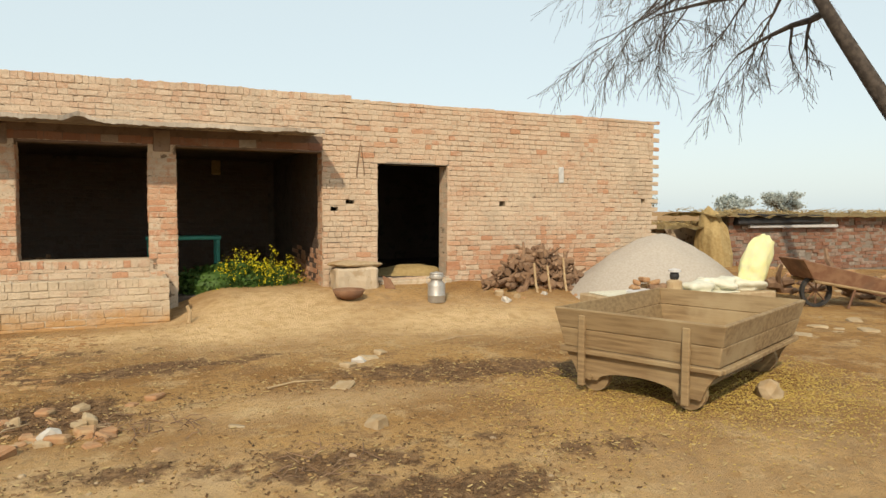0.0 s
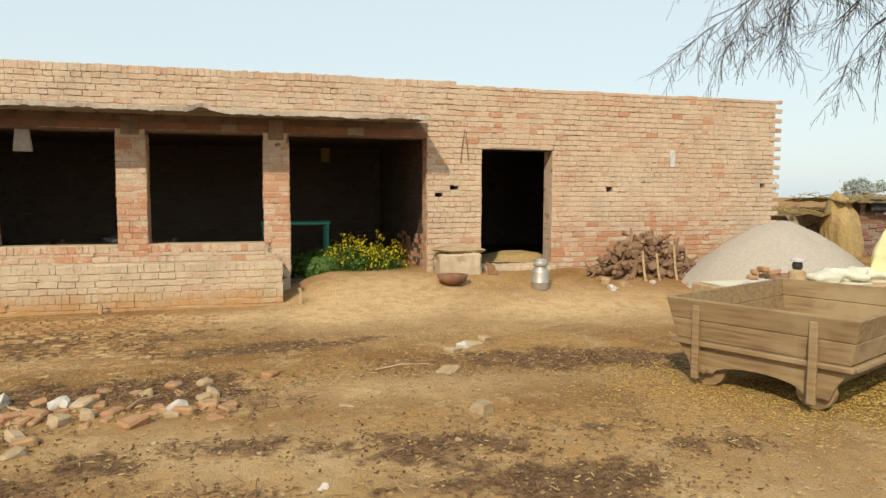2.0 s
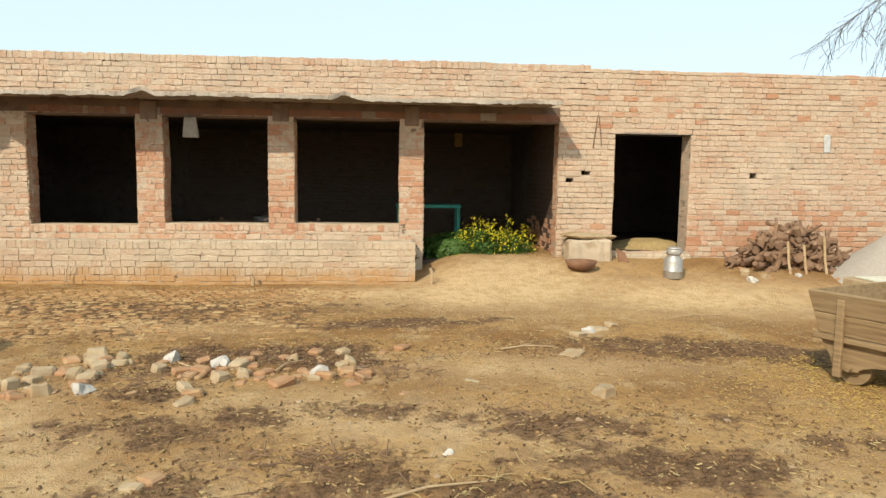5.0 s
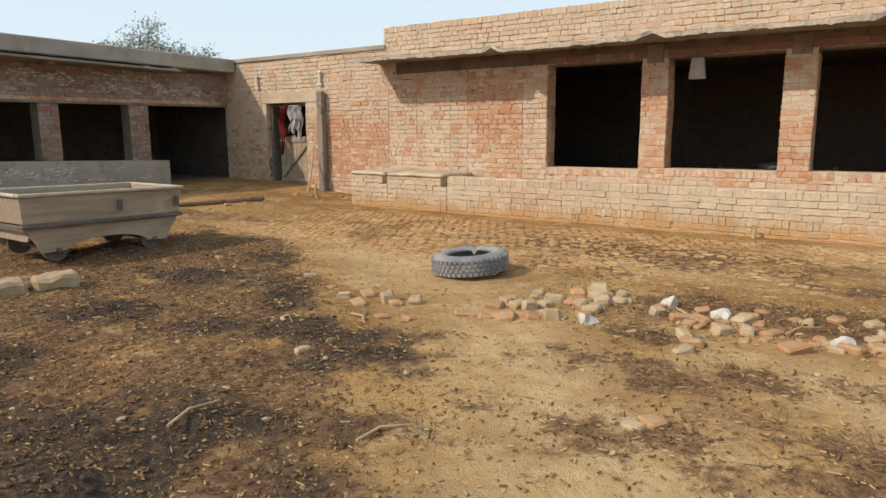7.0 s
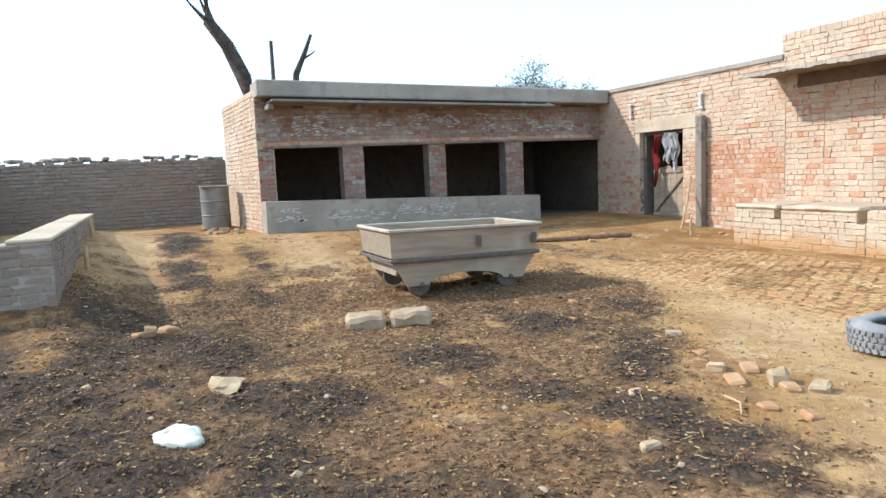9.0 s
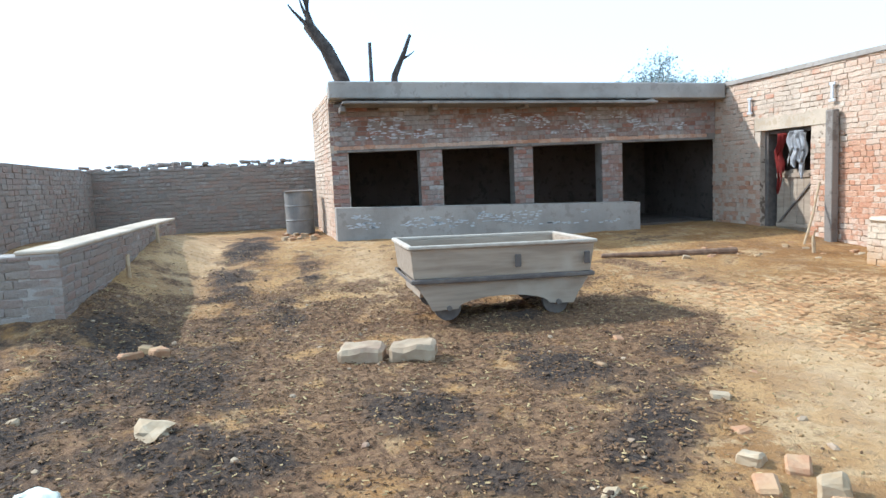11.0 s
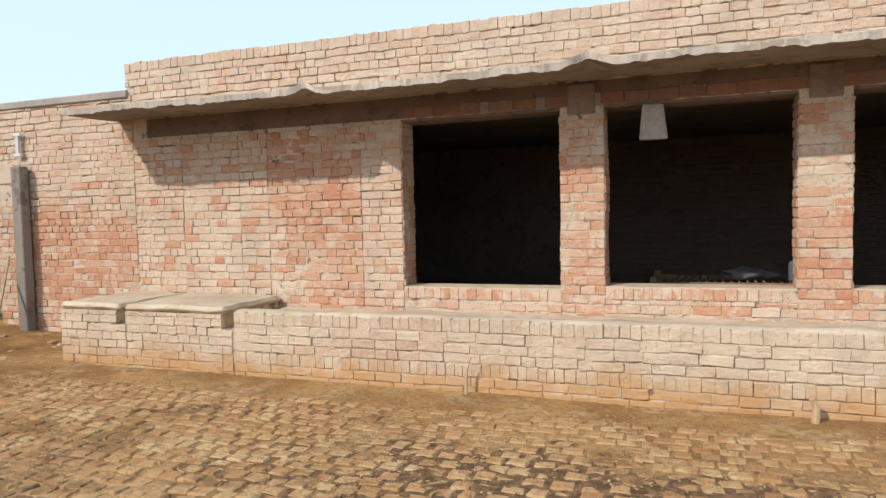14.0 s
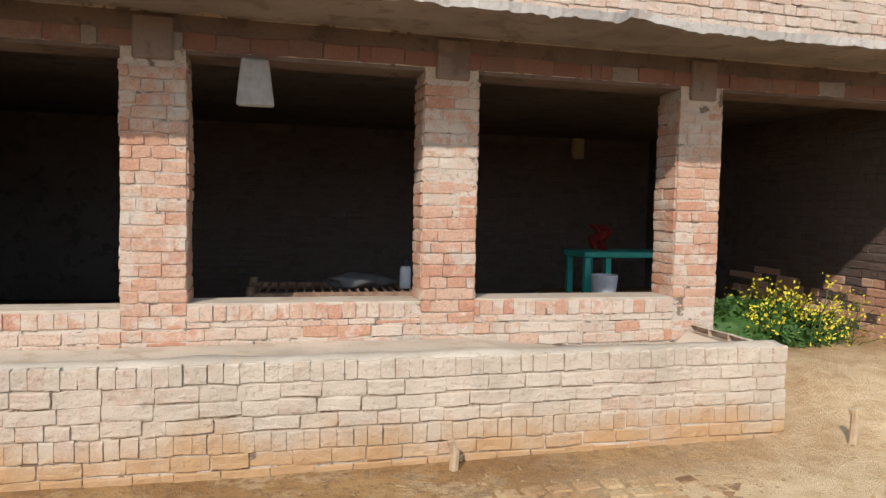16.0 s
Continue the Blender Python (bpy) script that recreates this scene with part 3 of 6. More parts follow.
bricks(beam, ID, [(-1.9, 5.95, HEAD + 0.004, 0.115, (0.085, 0.235))], blend(BRICK_OLD, BRICK_DARK_RED, lambda u, z: 0.92), (1, 2.4), 90)

# Soffits in the same dark tone, which stands in for shade.
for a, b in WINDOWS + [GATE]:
    part("soffit", box(a + 0.004, b - 0.004, 0.006, 0.3, HEAD - 0.022, HEAD + 0.006, 0.004), SHADE_PLASTER, beam, "shade-painted underside of the lintel")


PUTLOGS = [(6.08, 6.2, 1.44, 1.53), (6.32, 6.46, 1.58, 1.67), (9.04, 9.15, 1.56, 1.66), (12.08, 12.18, 1.64, 1.72), (10.93, 11.0, 1.95, 2.01)]

# Right-hand wall with the doorway.
wall_east = wall_slab("wall_east", ID, 6.0, 12.34, -0.3, 3.18, 0.34, [DOOR] + PUTLOGS, MORTAR, "buff brick store wall with a dark open doorway")
rows = []
for k, r in enumerate(courses(5.96, 12.5, -0.1, 3.2, [DOOR, (6.05, 6.74, -0.2, 0.62)] + PUTLOGS, seed=70)):
    u0, u1, z, h, lens = r
    if u1 > 12.4:
        u1 = 12.49 if int(z / 0.083 + 1.3) % 2 else 12.35
    rows.append((u0, u1, z, h, lens))
bricks(wall_east, ID, rows, blend(BRICK_MAIN, BRICK_RED, lambda u, z: 0.04 + 0.5 * (1 - soft(z, 0.5, 1.1)) * soft(u, 7.5, 8.5)), (7.5, 1.4), 300, missing=0.004)
for towards, x in ((1, DOOR[0]), (-1, DOOR[1])):
    reveal = part("reveal", bmesh.new(), MORTAR, wall_east)
    reveal.matrix_basis = side_frame(x, 0.0 if towards > 0 else 0.33, towards)
    bricks(reveal, ID, courses(0.01, 0.33, DOOR[2], DOOR[3], seed=80 + towards, lens=(0.235, 0.13)), BRICK_MAIN, (0.1, 1.2), 50)
gate_side = part("reveal", bmesh.new(), MORTAR, wall_north)
gate_side.matrix_basis = side_frame(GATE[1], 0.3, -1)
bricks(gate_side, ID, courses(0.0, 0.29, 0.2, HEAD, seed=84, lens=(0.235, 0.13)), BRICK_RED, (0.1, 1.2), 60)
part("lintel", box(6.72, 8.16, -0.003, 0.3, 2.22, 2.25, 0.004), SLAB, wall_east, "thin concrete lintel over the doorway")
step = tagged(part("door_sill", box(6.82, 8.1, -0.12, 0.36, -0.1, 0.36, 0.02), CEMENT_PALE), "low pale cement threshold of the doorway", "threshold", kind="structure")

# Parapet above the canopy.
parapet = wall_slab("wall_parapet", ID, -5.36, 6.4, 2.58, 3.24, 0.24, [], MORTAR, "limed brick parapet above the canopy")
rows = courses(-5.38, 6.42, 2.65, 3.145, seed=90) + [(-5.38, 6.42, 3.145, 0.115, (0.085,))]
bricks(parapet, ID, rows, BRICK_MAIN, (0.8, 2.9), 300, jitter=0.005)
end_face = part("end", bmesh.new(), MORTAR, parapet)
end_face.matrix_basis = side_frame(-5.36, 0.24, -1)
bricks(end_face, ID, courses(0, 0.24, 2.56, 3.22, seed=91), BRICK_MAIN, (0, 3), 30)

# Feeding ledge along the front.
ledge = wall_slab("wall_ledge", pose(0, -0.95, 0), -3.3, 3.7, -0.3, 0.44, 0.94, [], JOINT, "whitewashed brick feeding ledge along the cow house")
rows = [(-3.28, 3.72, z, h, lens) for z, h, lens in ((-0.128, 0.083, STRETCH), (-0.045, 0.083, STRETCH), (0.038, 0.083, STRETCH), (0.121, 0.112, (0.075, 0.085)), (0.233, 0.083, MIXED), (0.316, 0.083, STRETCH), (0.399, 0.088, STRETCH), (0.487, 0.112, (0.075, 0.085, 0.12)))]
bricks(ledge, ID, rows, BRICK_LIME, (1.2, 0.3), 300, jitter=0.004)
ledge_end = part("end", bmesh.new(), CEMENT_PALE, ledge)
ledge_end.matrix_basis = side_frame(3.7, 0.0, 1)
bricks(ledge_end, ID, courses(0.0, 0.95, -0.06, 0.58, seed=101), BRICK_LIME, (0.2, 0.3), 60)


def trough_top():
    """The ledge's top: a rounded rim in front, a mud-filled trough behind it that is deeper at its open end."""
    bm = bmesh.new()
    nx, profile = 90, ((0.006, 0.0), (0.012, 0.135), (0.03, 0.158), (0.1, 0.166), (0.18, 0.158), (0.24, 0.12), (0.34, 0.085), (0.6, 0.07), (0.85, 0.065), (0.942, 0.07))
    rings = []
    for i in range(nx + 1):
        x = -3.28 + 6.98 * i / nx
        deep = 0.09 * min(1.0, max(0.0, (x - 1.9) / 0.8)) * (1.0 if x < 3.5 else max(-0.15, (3.6 - x) * 10))
        ring = []
        for y, z in profile:
            wob = 0.012 * noise.noise(Vector((x * 2.6, y * 6, 4))) + 0.005 * noise.noise(Vector((x * 11, y * 14, 7)))
            ring.append(bm.verts.new((x, y, 0.44 + z + (wob if z else 0) - (deep if 0.2 < y else 0))))
        rings.append(ring)
    for a, b in zip(rings, rings[1:]):
        for k in range(len(profile) - 1):
            bm.faces.new((a[k], b[k], b[k + 1], a[k + 1]))
    for ring, turn in ((rings[0], 1), (rings[-1], -1)):
        foot = [bm.verts.new((ring[0].co.x, 0.942, 0.44))]
        bm.faces.new((ring + foot)[::turn])
    return bm


part("coping", trough_top(), CEMENT_PALE, ledge, "dusty pale mortar rim and mud-filled trough", True)
for k, (a, b) in enumerate(((-5.42, -4.69), (-4.57, -3.42))):
    block = wall_slab("wall_ledge_%d" % (k + 2), pose(0, -0.95, 0), a, b, -0.3, 0.56, 0.96, [], JOINT, "whitewashed brick feeding ledge with a gap beside it")
    bricks(block, ID, courses(a - 0.005, b + 0.005, -0.06, 0.56, seed=104 + k), BRICK_LIME, (a, 0.3), 120)
    part("coping", worn_box(a - 0.01, b + 0.045, -0.012, 0.945, 0.562, 0.635, k + 2.0, 0.012, 7, 0.03), CEMENT_PALE, block, "rounded worn mortar coping")
for k, (a, b) in enumerate(((-4.69, -4.57), (-3.42, -3.3))):
    filler = wall_slab("wall_gap_%d" % (k + 1), pose(0, -0.95, 0), a, b, -0.3, 0.42, 0.96, [], MORTAR, "dark drain gap in the feeding ledge")
    bricks(filler, ID, courses(a, b, -0.06, 0.42, seed=107 + k), BRICK_LIME, (a, 0.3), 40)

# Rooms behind the front, their indoor shade painted as dark brick and plaster.
def slab(name, x0, x1, y0, y1, z0, z1, material, label, category):
    return tagged(part(name, box(x0, x1, y0, y1, z0, z1), material), label, category, kind="structure")


slab("ceiling", -5.1, 6.42, 0.31, 5.0, 2.5, 2.7, ROOM_SHADE, "shade-painted flat ceiling of the cow house", "ceiling")
slab("floor", -5.1, 6.0, 0.31, 5.0, -0.2, 0.2, ROOM_SHADE, "dark earthen floor of the cow house", "floor")
wall_back = wall_slab("wall_back", pose(0, 4.7, 0), -5.1, 12.34, -0.2, 2.9, 0.3, [], ROOM_SHADE, "shade-painted brick back wall of the cow house")
bricks(wall_back, ID, courses(-1.0, 5.9, 0.2, 2.4, seed=110), BRICK_SHADE, (3, 1), 0)
slab("wall_west_inside", -5.1, -4.8, 0.31, 4.7, -0.2, 2.5, ROOM_SHADE, "shade-painted side wall of the cow house", "wall")
partition = wall_slab("wall_partition", side_frame(6.02, 4.7, -1), 0.0, 4.4, -0.2, 2.5, 0.3, [], ROOM_SHADE, "brick partition inside the gateway, shade above and lit foot painted in brick tones")
# Dark brick above and red brick below paint the shade and the sunlit foot.
bricks(partition, ID, courses(2.0, 4.4, 0.1, 2.5, seed=111), blend(BRICK_SHADE, BRICK_RED, lambda u, z: 0.9 * (1 - soft(z, 0.45, 0.95))), (4.2, 0.6), 150)
slab("ceiling_2", 6.43, 12.34, 0.34, 4.7, 2.75, 2.95, ROOM_SHADE, "dark flat ceiling of the store", "ceiling")
slab("floor_2", 6.32, 12.34, 0.34, 4.7, -0.2, 0.34, ROOM_SHADE, "earthen floor of the store", "floor")
slab("wall_east_inside", 12.04, 12.34, 0.342, 4.7, -0.2, 2.75, ROOM_SHADE, "outer side wall of the store", "wall")


# Canopy: a thin sagging slab with a chipped edge.
def canopy_mesh(x0, x1, depth, z_top, thick, sag, chips):
    bm = bmesh.new()
    nx, ny = int((x1 - x0) / 0.03), 6
    grid = {}
    rnd = random.Random(5)
    for i in range(nx + 1):
        x = x0 + (x1 - x0) * i / nx
        bite = sum(h * math.exp(-((x - c) / w) ** 2) for c, w, h in chips)
        edge = depth - 0.012 * rnd.random() - 0.02 * abs(noise.noise(Vector((x * 6, 0, 2)))) - 0.7 * bite
        for j in range(ny + 1):
            y = -edge * j / ny
            f = j / ny
            z = z_top + sag * math.sin(x * 1.1 + 0.4) * f - 0.05 * f + 0.5 * bite * f * f + 0.014 * noise.noise(Vector((x * 3, y * 3, 0)))
            t = thick + 0.012 * noise.noise(Vector((x * 5, y * 5, 9))) + (0.016 * noise.noise(Vector((x * 14, 3, 1))) + 0.006 * rnd.random() if j == ny else 0)
            grid[i, j] = (bm.verts.new((x, y, z)), bm.verts.new((x, y + (0.01 if j == ny else 0), z - t)))
    for i in range(nx):
        for j in range(ny):
            a, b, c, d = grid[i, j], grid[i + 1, j], grid[i + 1, j + 1], grid[i, j + 1]
            bm.faces.new((a[0], d[0], c[0], b[0]))
            bm.faces.new((a[1], b[1], c[1], d[1]))
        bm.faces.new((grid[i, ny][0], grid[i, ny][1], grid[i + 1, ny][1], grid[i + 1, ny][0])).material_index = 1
    for i in (0, nx):
        for j in range(ny):
            f = (grid[i, j][0], grid[i, j][1], grid[i, j + 1][1], grid[i, j + 1][0])
            bm.faces.new(f if i == 0 else f[::-1])
    return bm


CHIPS = ((-2.58, 0.11, 0.15), (-0.03, 0.12, 0.15), (2.72, 0.13, 0.17), (4.4, 0.4, 0.015), (1.3, 0.5, 0.012))
canopy = tagged(part("canopy", canopy_mesh(-5.5, 5.8, 0.82, 2.66, 0.05, 0.012, CHIPS), CANOPY), "thin stained concrete canopy with a chipped sagging edge in a painted sunlit tone", "canopy", kind="structure")
# Second slot: the front edge's painted sunlit tone.
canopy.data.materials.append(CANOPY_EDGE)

# Wall with the plank door.
D2 = (-8.79, -7.56, -0.3, 1.95)
WEST = pose(0, 0.0, 0)
wall_west = wall_slab("wall_west", WEST, -10.2, -5.3, -0.3, 2.9, 0.34, [D2], MORTAR, "red and buff brick yard wall with a plank door")
bricks(wall_west, ID, courses(-10.2, -5.3, 0.0, 1.75, [D2], seed=120), blend(BRICK_MAIN, BRICK_RED, lambda u, z: (1 - 0.8 * soft(z, 1.3, 1.75)) * (0.35 + 0.55 * soft(u, -7.5, -7.0))), (-6.5, 1.0), 300)
upper = wall_slab("wall_west_top", pose(0, -0.003, 0), -10.2, -5.3, 1.75, 2.92, 0.0115, [(D2[0], D2[1], 0, D2[3])], MORTAR, "buff upper courses of the yard wall", front=0.009)
bricks(upper, ID, courses(-10.2, -5.3, 1.75, 2.9, [(-8.95, -7.2, 1.5, 2.2)], seed=121), blend(BRICK_MAIN, BRICK_PIER, lambda u, z: 0.08), (-7, 2.3), 300)
part("plaster", box(-8.94, -7.21, -0.006, 0.02, 1.95, 2.2, 0.006), CEMENT_PALE, upper, "smooth plaster band over the door")
part("coping", box(-10.2, -5.34, -0.035, 0.3, 2.86, 2.95, 0.012), CEMENT, upper, "weathered cement coping")
# Passage behind the door, painted dark so the opening reads as shade.
slab("wall_passage", -9.1, -7.2, 1.6, 1.8, -0.2, 2.9, ROOM_SHADE, "dark wall behind the plank door", "wall")
slab("wall_passage_2", -9.1, -8.8, 0.2, 1.6, -0.2, 2.9, ROOM_SHADE, "dark side wall behind the plank door", "wall")
slab("wall_passage_3", -7.4, -7.2, 0.2, 1.6, -0.2, 2.9, ROOM_SHADE, "dark side wall behind the plank door", "wall")
slab("ceiling_3", -9.1, -7.2, 0.2, 1.8, 2.5, 2.6, ROOM_SHADE, "dark ceiling behind the plank door", "ceiling")

# Shed across the yard.
SHED = side_frame(-10.1, 0.0, 1)
bays = [(-7.22, -5.93, 0.5, 1.9), (-5.52, -4.17, 0.5, 1.9), (-3.8, -2.42, 0.5, 1.9), (-2.0, -0.012, -0.5, 1.9)]
# The front is laid in darker, greyer brick than the shed's side.
wall_shed = wall_slab("wall_shed", SHED, -7.5, -0.012, -0.2, 2.78, 0.3, bays, MORTAR_GREY, "dark grey brick shed front with four dark bays")
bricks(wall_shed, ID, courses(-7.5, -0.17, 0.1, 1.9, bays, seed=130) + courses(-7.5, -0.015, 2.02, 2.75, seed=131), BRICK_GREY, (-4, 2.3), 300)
part("lintel", box(-7.4, -0.2, -0.035, 0.1, 1.9, 1.94, 0.004), SLAB, wall_shed, "thin weathered lintel")
bricks(wall_shed, ID, [(-7.45, -0.2, 1.945, 0.075, STRETCH)], BRICK_RED, (-4, 2), 40)
SIDE = pose(-10.1, -7.5, 0, 0, 0, 3.5)
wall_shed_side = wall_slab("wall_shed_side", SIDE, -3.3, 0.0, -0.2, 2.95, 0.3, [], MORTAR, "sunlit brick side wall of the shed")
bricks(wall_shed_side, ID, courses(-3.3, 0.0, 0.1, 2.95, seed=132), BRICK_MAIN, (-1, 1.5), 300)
# Shed interior: dark colour carries the shade seen through the bays.
slab("ceiling_4", -13.4, -10.1, -7.3, -0.2, 2.62, 2.78, ROOM_SHADE, "shade-painted shed ceiling", "ceiling")
slab("wall_shed_back", -13.6, -13.3, -7.5, 0.2, -0.2, 2.8, ROOM_SHADE, "shade-painted shed back wall", "wall")
slab("floor_3", -13.3, -10.4, -7.3, 0.2, -0.1, 0.3, ROOM_SHADE, "dark shed floor", "floor")
slab("wall_shed_end", -13.3, -10.2, 0.2, 0.4, -0.2, 2.9, ROOM_SHADE, "shed end wall", "wall")
fascia = tagged(part("roof_edge", box(-10.45, -9.72, -7.5, -0.04, 2.78, 3.07, 0.02), CEMENT), "grey cement roof edge of the shed", "roof", kind="structure")
eave = tagged(part("eave", box(-10.1, -9.45, -7.3, -1.6, 2.665, 2.71, 0.008), SLAB), "thin weathered eave slab of the shed", "eave", kind="structure")
for edge in (fascia, eave):      # the roof sags towards the yard wall
    for v in edge.data.vertices:
        v.co.z += 0.01 - 0.019 * (v.co.y + 7.5)
roof = slab("roof", -13.6, -10.45, -7.5, 0.3, 2.785, 2.95, CEMENT, "flat cement shed roof", "roof")

# Trough in front of the shed.
trough = wall_slab("wall_trough", side_frame(-9.62, 0.0, 1), -7.5, -1.9, -0.1, 0.78, 0.46, [], CEMENT, "cement-faced feeding trough with flaking whitewash")
for v in trough.data.vertices:      # its top falls towards the yard wall
    v.co.z += 0.175 - 0.032 * (v.co.x + 7.5) if v.co.z > 0.5 else 0.0

# Boundary wall and low wall at the far side.
bound = wall_slab("wall_boundary", side_frame(-14.4, 0.0, 1), -13.0, -7.6, 0.0, 1.86, 0.35, [], MORTAR_GREY, "rough dark brick boundary wall")
bricks(bound, ID, courses(-13.0, -7.6, 0.15, 1.88, seed=140, lens=MIXED), BRICK_OLD, (-9.5, 1), 300, missing=0.02, jitter=0.012)
bound_2 = wall_slab("wall_boundary_2", pose(-8, -12.1, 0, 0, 0, 184), -2.0, 6.5, 0.0, 1.88, 0.35, [], MORTAR_GREY, "rough brick side boundary wall")
bricks(bound_2, ID, courses(-2.0, 6.5, 0.0, 1.88, seed=141, lens=STRETCH), BRICK_OLD, (0, 1), 300, jitter=0.01)
LOW = pose(-4.75, -10.27, 0.06, 0, 0, 180)
low = wall_slab("wall_low", LOW, 0.0, 6.0, -0.1, 0.8, 0.36, [], CEMENT, "low brick manger wall with a pale cement top")
bricks(low, ID, courses(0.0, 6.0, 0.0, 0.79, seed=150, lens=STRETCH), BRICK_OLD, (0.5, 0.4), 200)
low_end = part("end", bmesh.new(), CEMENT, low)
low_end.matrix_basis = pose(0.0, 0.36, 0, 0, 0, -90)
bricks(low_end, ID, courses(-1.4, 0.36, 0.0, 0.79, seed=151, lens=STRETCH), BRICK_OLD, (0.2, 0.4), 100)
part("return", box(0.012, 0.36, 0.36, 1.75, -0.1, 0.795, 0.01), CEMENT, low)
part("coping", box(-0.01, 6.0, -0.01, 0.37, 0.8, 0.84, 0.012), CEMENT_PALE, low, "pale cement top")

# ---- materials of the things ----
GREY_WOOD = speckled("weathered_grey_boards", (0.4, 0.315, 0.225), (0.29, 0.22, 0.155), 6, 0.85, stretch=(0.3, 3, 3), where=1, c=(0.45, 0.37, 0.275))
DARK_BAND = speckled("damp_dark_wood", (0.12, 0.1, 0.085), (0.18, 0.15, 0.12), 10, 0.8, where=1)
BROWN_WOOD = speckled("sunworn_brown_boards", (0.34, 0.235, 0.125), (0.21, 0.135, 0.07), 6, 0.85, stretch=(0.4, 3, 5), where=1, c=(0.38, 0.285, 0.165))
BARK = speckled("grey_bark", (0.055, 0.045, 0.038), (0.11, 0.09, 0.075), 9, 0.95, bump=0.7)
FIREWOOD = speckled("dry_firewood", (0.2, 0.12, 0.075), (0.32, 0.2, 0.12), 10, 0.9, bump=0.5, c=(0.12, 0.07, 0.05))
STICK = speckled("peeled_stick", (0.5, 0.37, 0.22), (0.4, 0.27, 0.15), 14, 0.8)
RUBBER = speckled("dusty_rubber", (0.21, 0.21, 0.21), (0.3, 0.29, 0.275), 6, 0.85, c=(0.15, 0.15, 0.155))
RUBBER_IN = speckled("black_rubber", (0.03, 0.03, 0.03), (0.06, 0.055, 0.05), 8, 0.8)
BROKEN_BRICK = speckled("broken_brick", (0.41, 0.215, 0.11), (0.44, 0.28, 0.155), 14, 0.93, bump=0.7, c=(0.45, 0.31, 0.16))
STONE = speckled("pale_rubble", (0.4, 0.29, 0.17), (0.47, 0.365, 0.235), 12, 0.92, bump=0.7, c=(0.35, 0.23, 0.115))
BLOCK = speckled("mortared_brick_lump", (0.38, 0.27, 0.165), (0.44, 0.335, 0.215), 9, 0.93, bump=0.8, c=(0.28, 0.17, 0.11))
WHITE_STONE = speckled("whitish_stone", (0.5, 0.46, 0.4), (0.58, 0.54, 0.48), 10, 0.9, bump=0.5)
PLASTIC = speckled("dusty_white_plastic", (0.72, 0.71, 0.58), (0.62, 0.6, 0.47), 7, 0.5, bump=0.4, where=1)
YELLOW_SACK = speckled("pale_yellow_woven_sack", (0.74, 0.72, 0.36), (0.66, 0.64, 0.4), 9, 0.6, bump=0.5, where=1, c=(0.75, 0.74, 0.6))
STEEL = speckled("dull_steel", (0.44, 0.42, 0.39), (0.52, 0.5, 0.46), 9, 0.5, 0.55, 0.1, where=1)
RUST = speckled("rusty_sheet", (0.22, 0.11, 0.065), (0.3, 0.17, 0.1), 8, 0.8, 0.2, where=1, c=(0.16, 0.09, 0.06))
SAND = speckled("grey_sand", (0.46, 0.41, 0.35), (0.4, 0.35, 0.29), 30, 0.97, bump=0.5)
CLOD = speckled("dung_clods", (0.08, 0.051, 0.032), (0.145, 0.09, 0.051), 5, 0.97, bump=0.7, c=(0.042, 0.03, 0.022))
SHRED = speckled("dung_shreds", (0.13, 0.07, 0.034), (0.24, 0.14, 0.068), 9, 0.97, bump=0.5, c=(0.07, 0.042, 0.026))
CRUMB = speckled("earth_crumbs", (0.3, 0.18, 0.075), (0.42, 0.27, 0.13), 12, 0.97, bump=0.4)
STRAW = speckled("loose_straw", (0.46, 0.34, 0.16), (0.36, 0.25, 0.11), 20, 0.85)
CHAFF = speckled("yellow_chaff", (0.52, 0.37, 0.1), (0.42, 0.29, 0.08), 20, 0.85)
GREEN = speckled("mustard_leaves", (0.04, 0.09, 0.018), (0.075, 0.145, 0.028), 9, 0.6)
YELLOW = speckled("mustard_flowers", (0.68, 0.58, 0.03), (0.6, 0.5, 0.02), 30, 0.6)
TEAL = speckled("teal_paint", (0.03, 0.26, 0.2), (0.05, 0.32, 0.25), 6, 0.5, where=1, c=(0.03, 0.19, 0.15))
RED_CLOTH = speckled("red_cloth", (0.33, 0.04, 0.03), (0.24, 0.032, 0.025), 12, 0.85, where=1)
WHITE_CLOTH = speckled("greyish_white_cloth", (0.62, 0.61, 0.6), (0.5, 0.49, 0.48), 9, 0.85, where=1)
CANVAS = speckled("greyish_canvas", (0.36, 0.33, 0.29), (0.28, 0.255, 0.22), 12, 0.9, where=1)
DARK_CLOTH = speckled("dim_grey_cloth", (0.16, 0.15, 0.14), (0.11, 0.1, 0.095), 9, 0.9, where=1)
BLUE_PLASTIC = speckled("blue_plastic", (0.05, 0.18, 0.5), (0.07, 0.22, 0.55), 6, 0.4, where=1)
PAVER = muddy_paver()
# Distance haze is mixed into this leaf colour.
FAR_LEAF = speckled("haze_tinted_foliage", (0.34, 0.39, 0.37), (0.4, 0.45, 0.42), 2, 0.9)
TARP = speckled("black_tarpaulin", (0.03, 0.03, 0.032), (0.06, 0.055, 0.05), 5, 0.6, where=1)
WHITEWASH = speckled("flaking_whitewash", (0.62, 0.62, 0.6), (0.5, 0.5, 0.48), 20, 0.9)


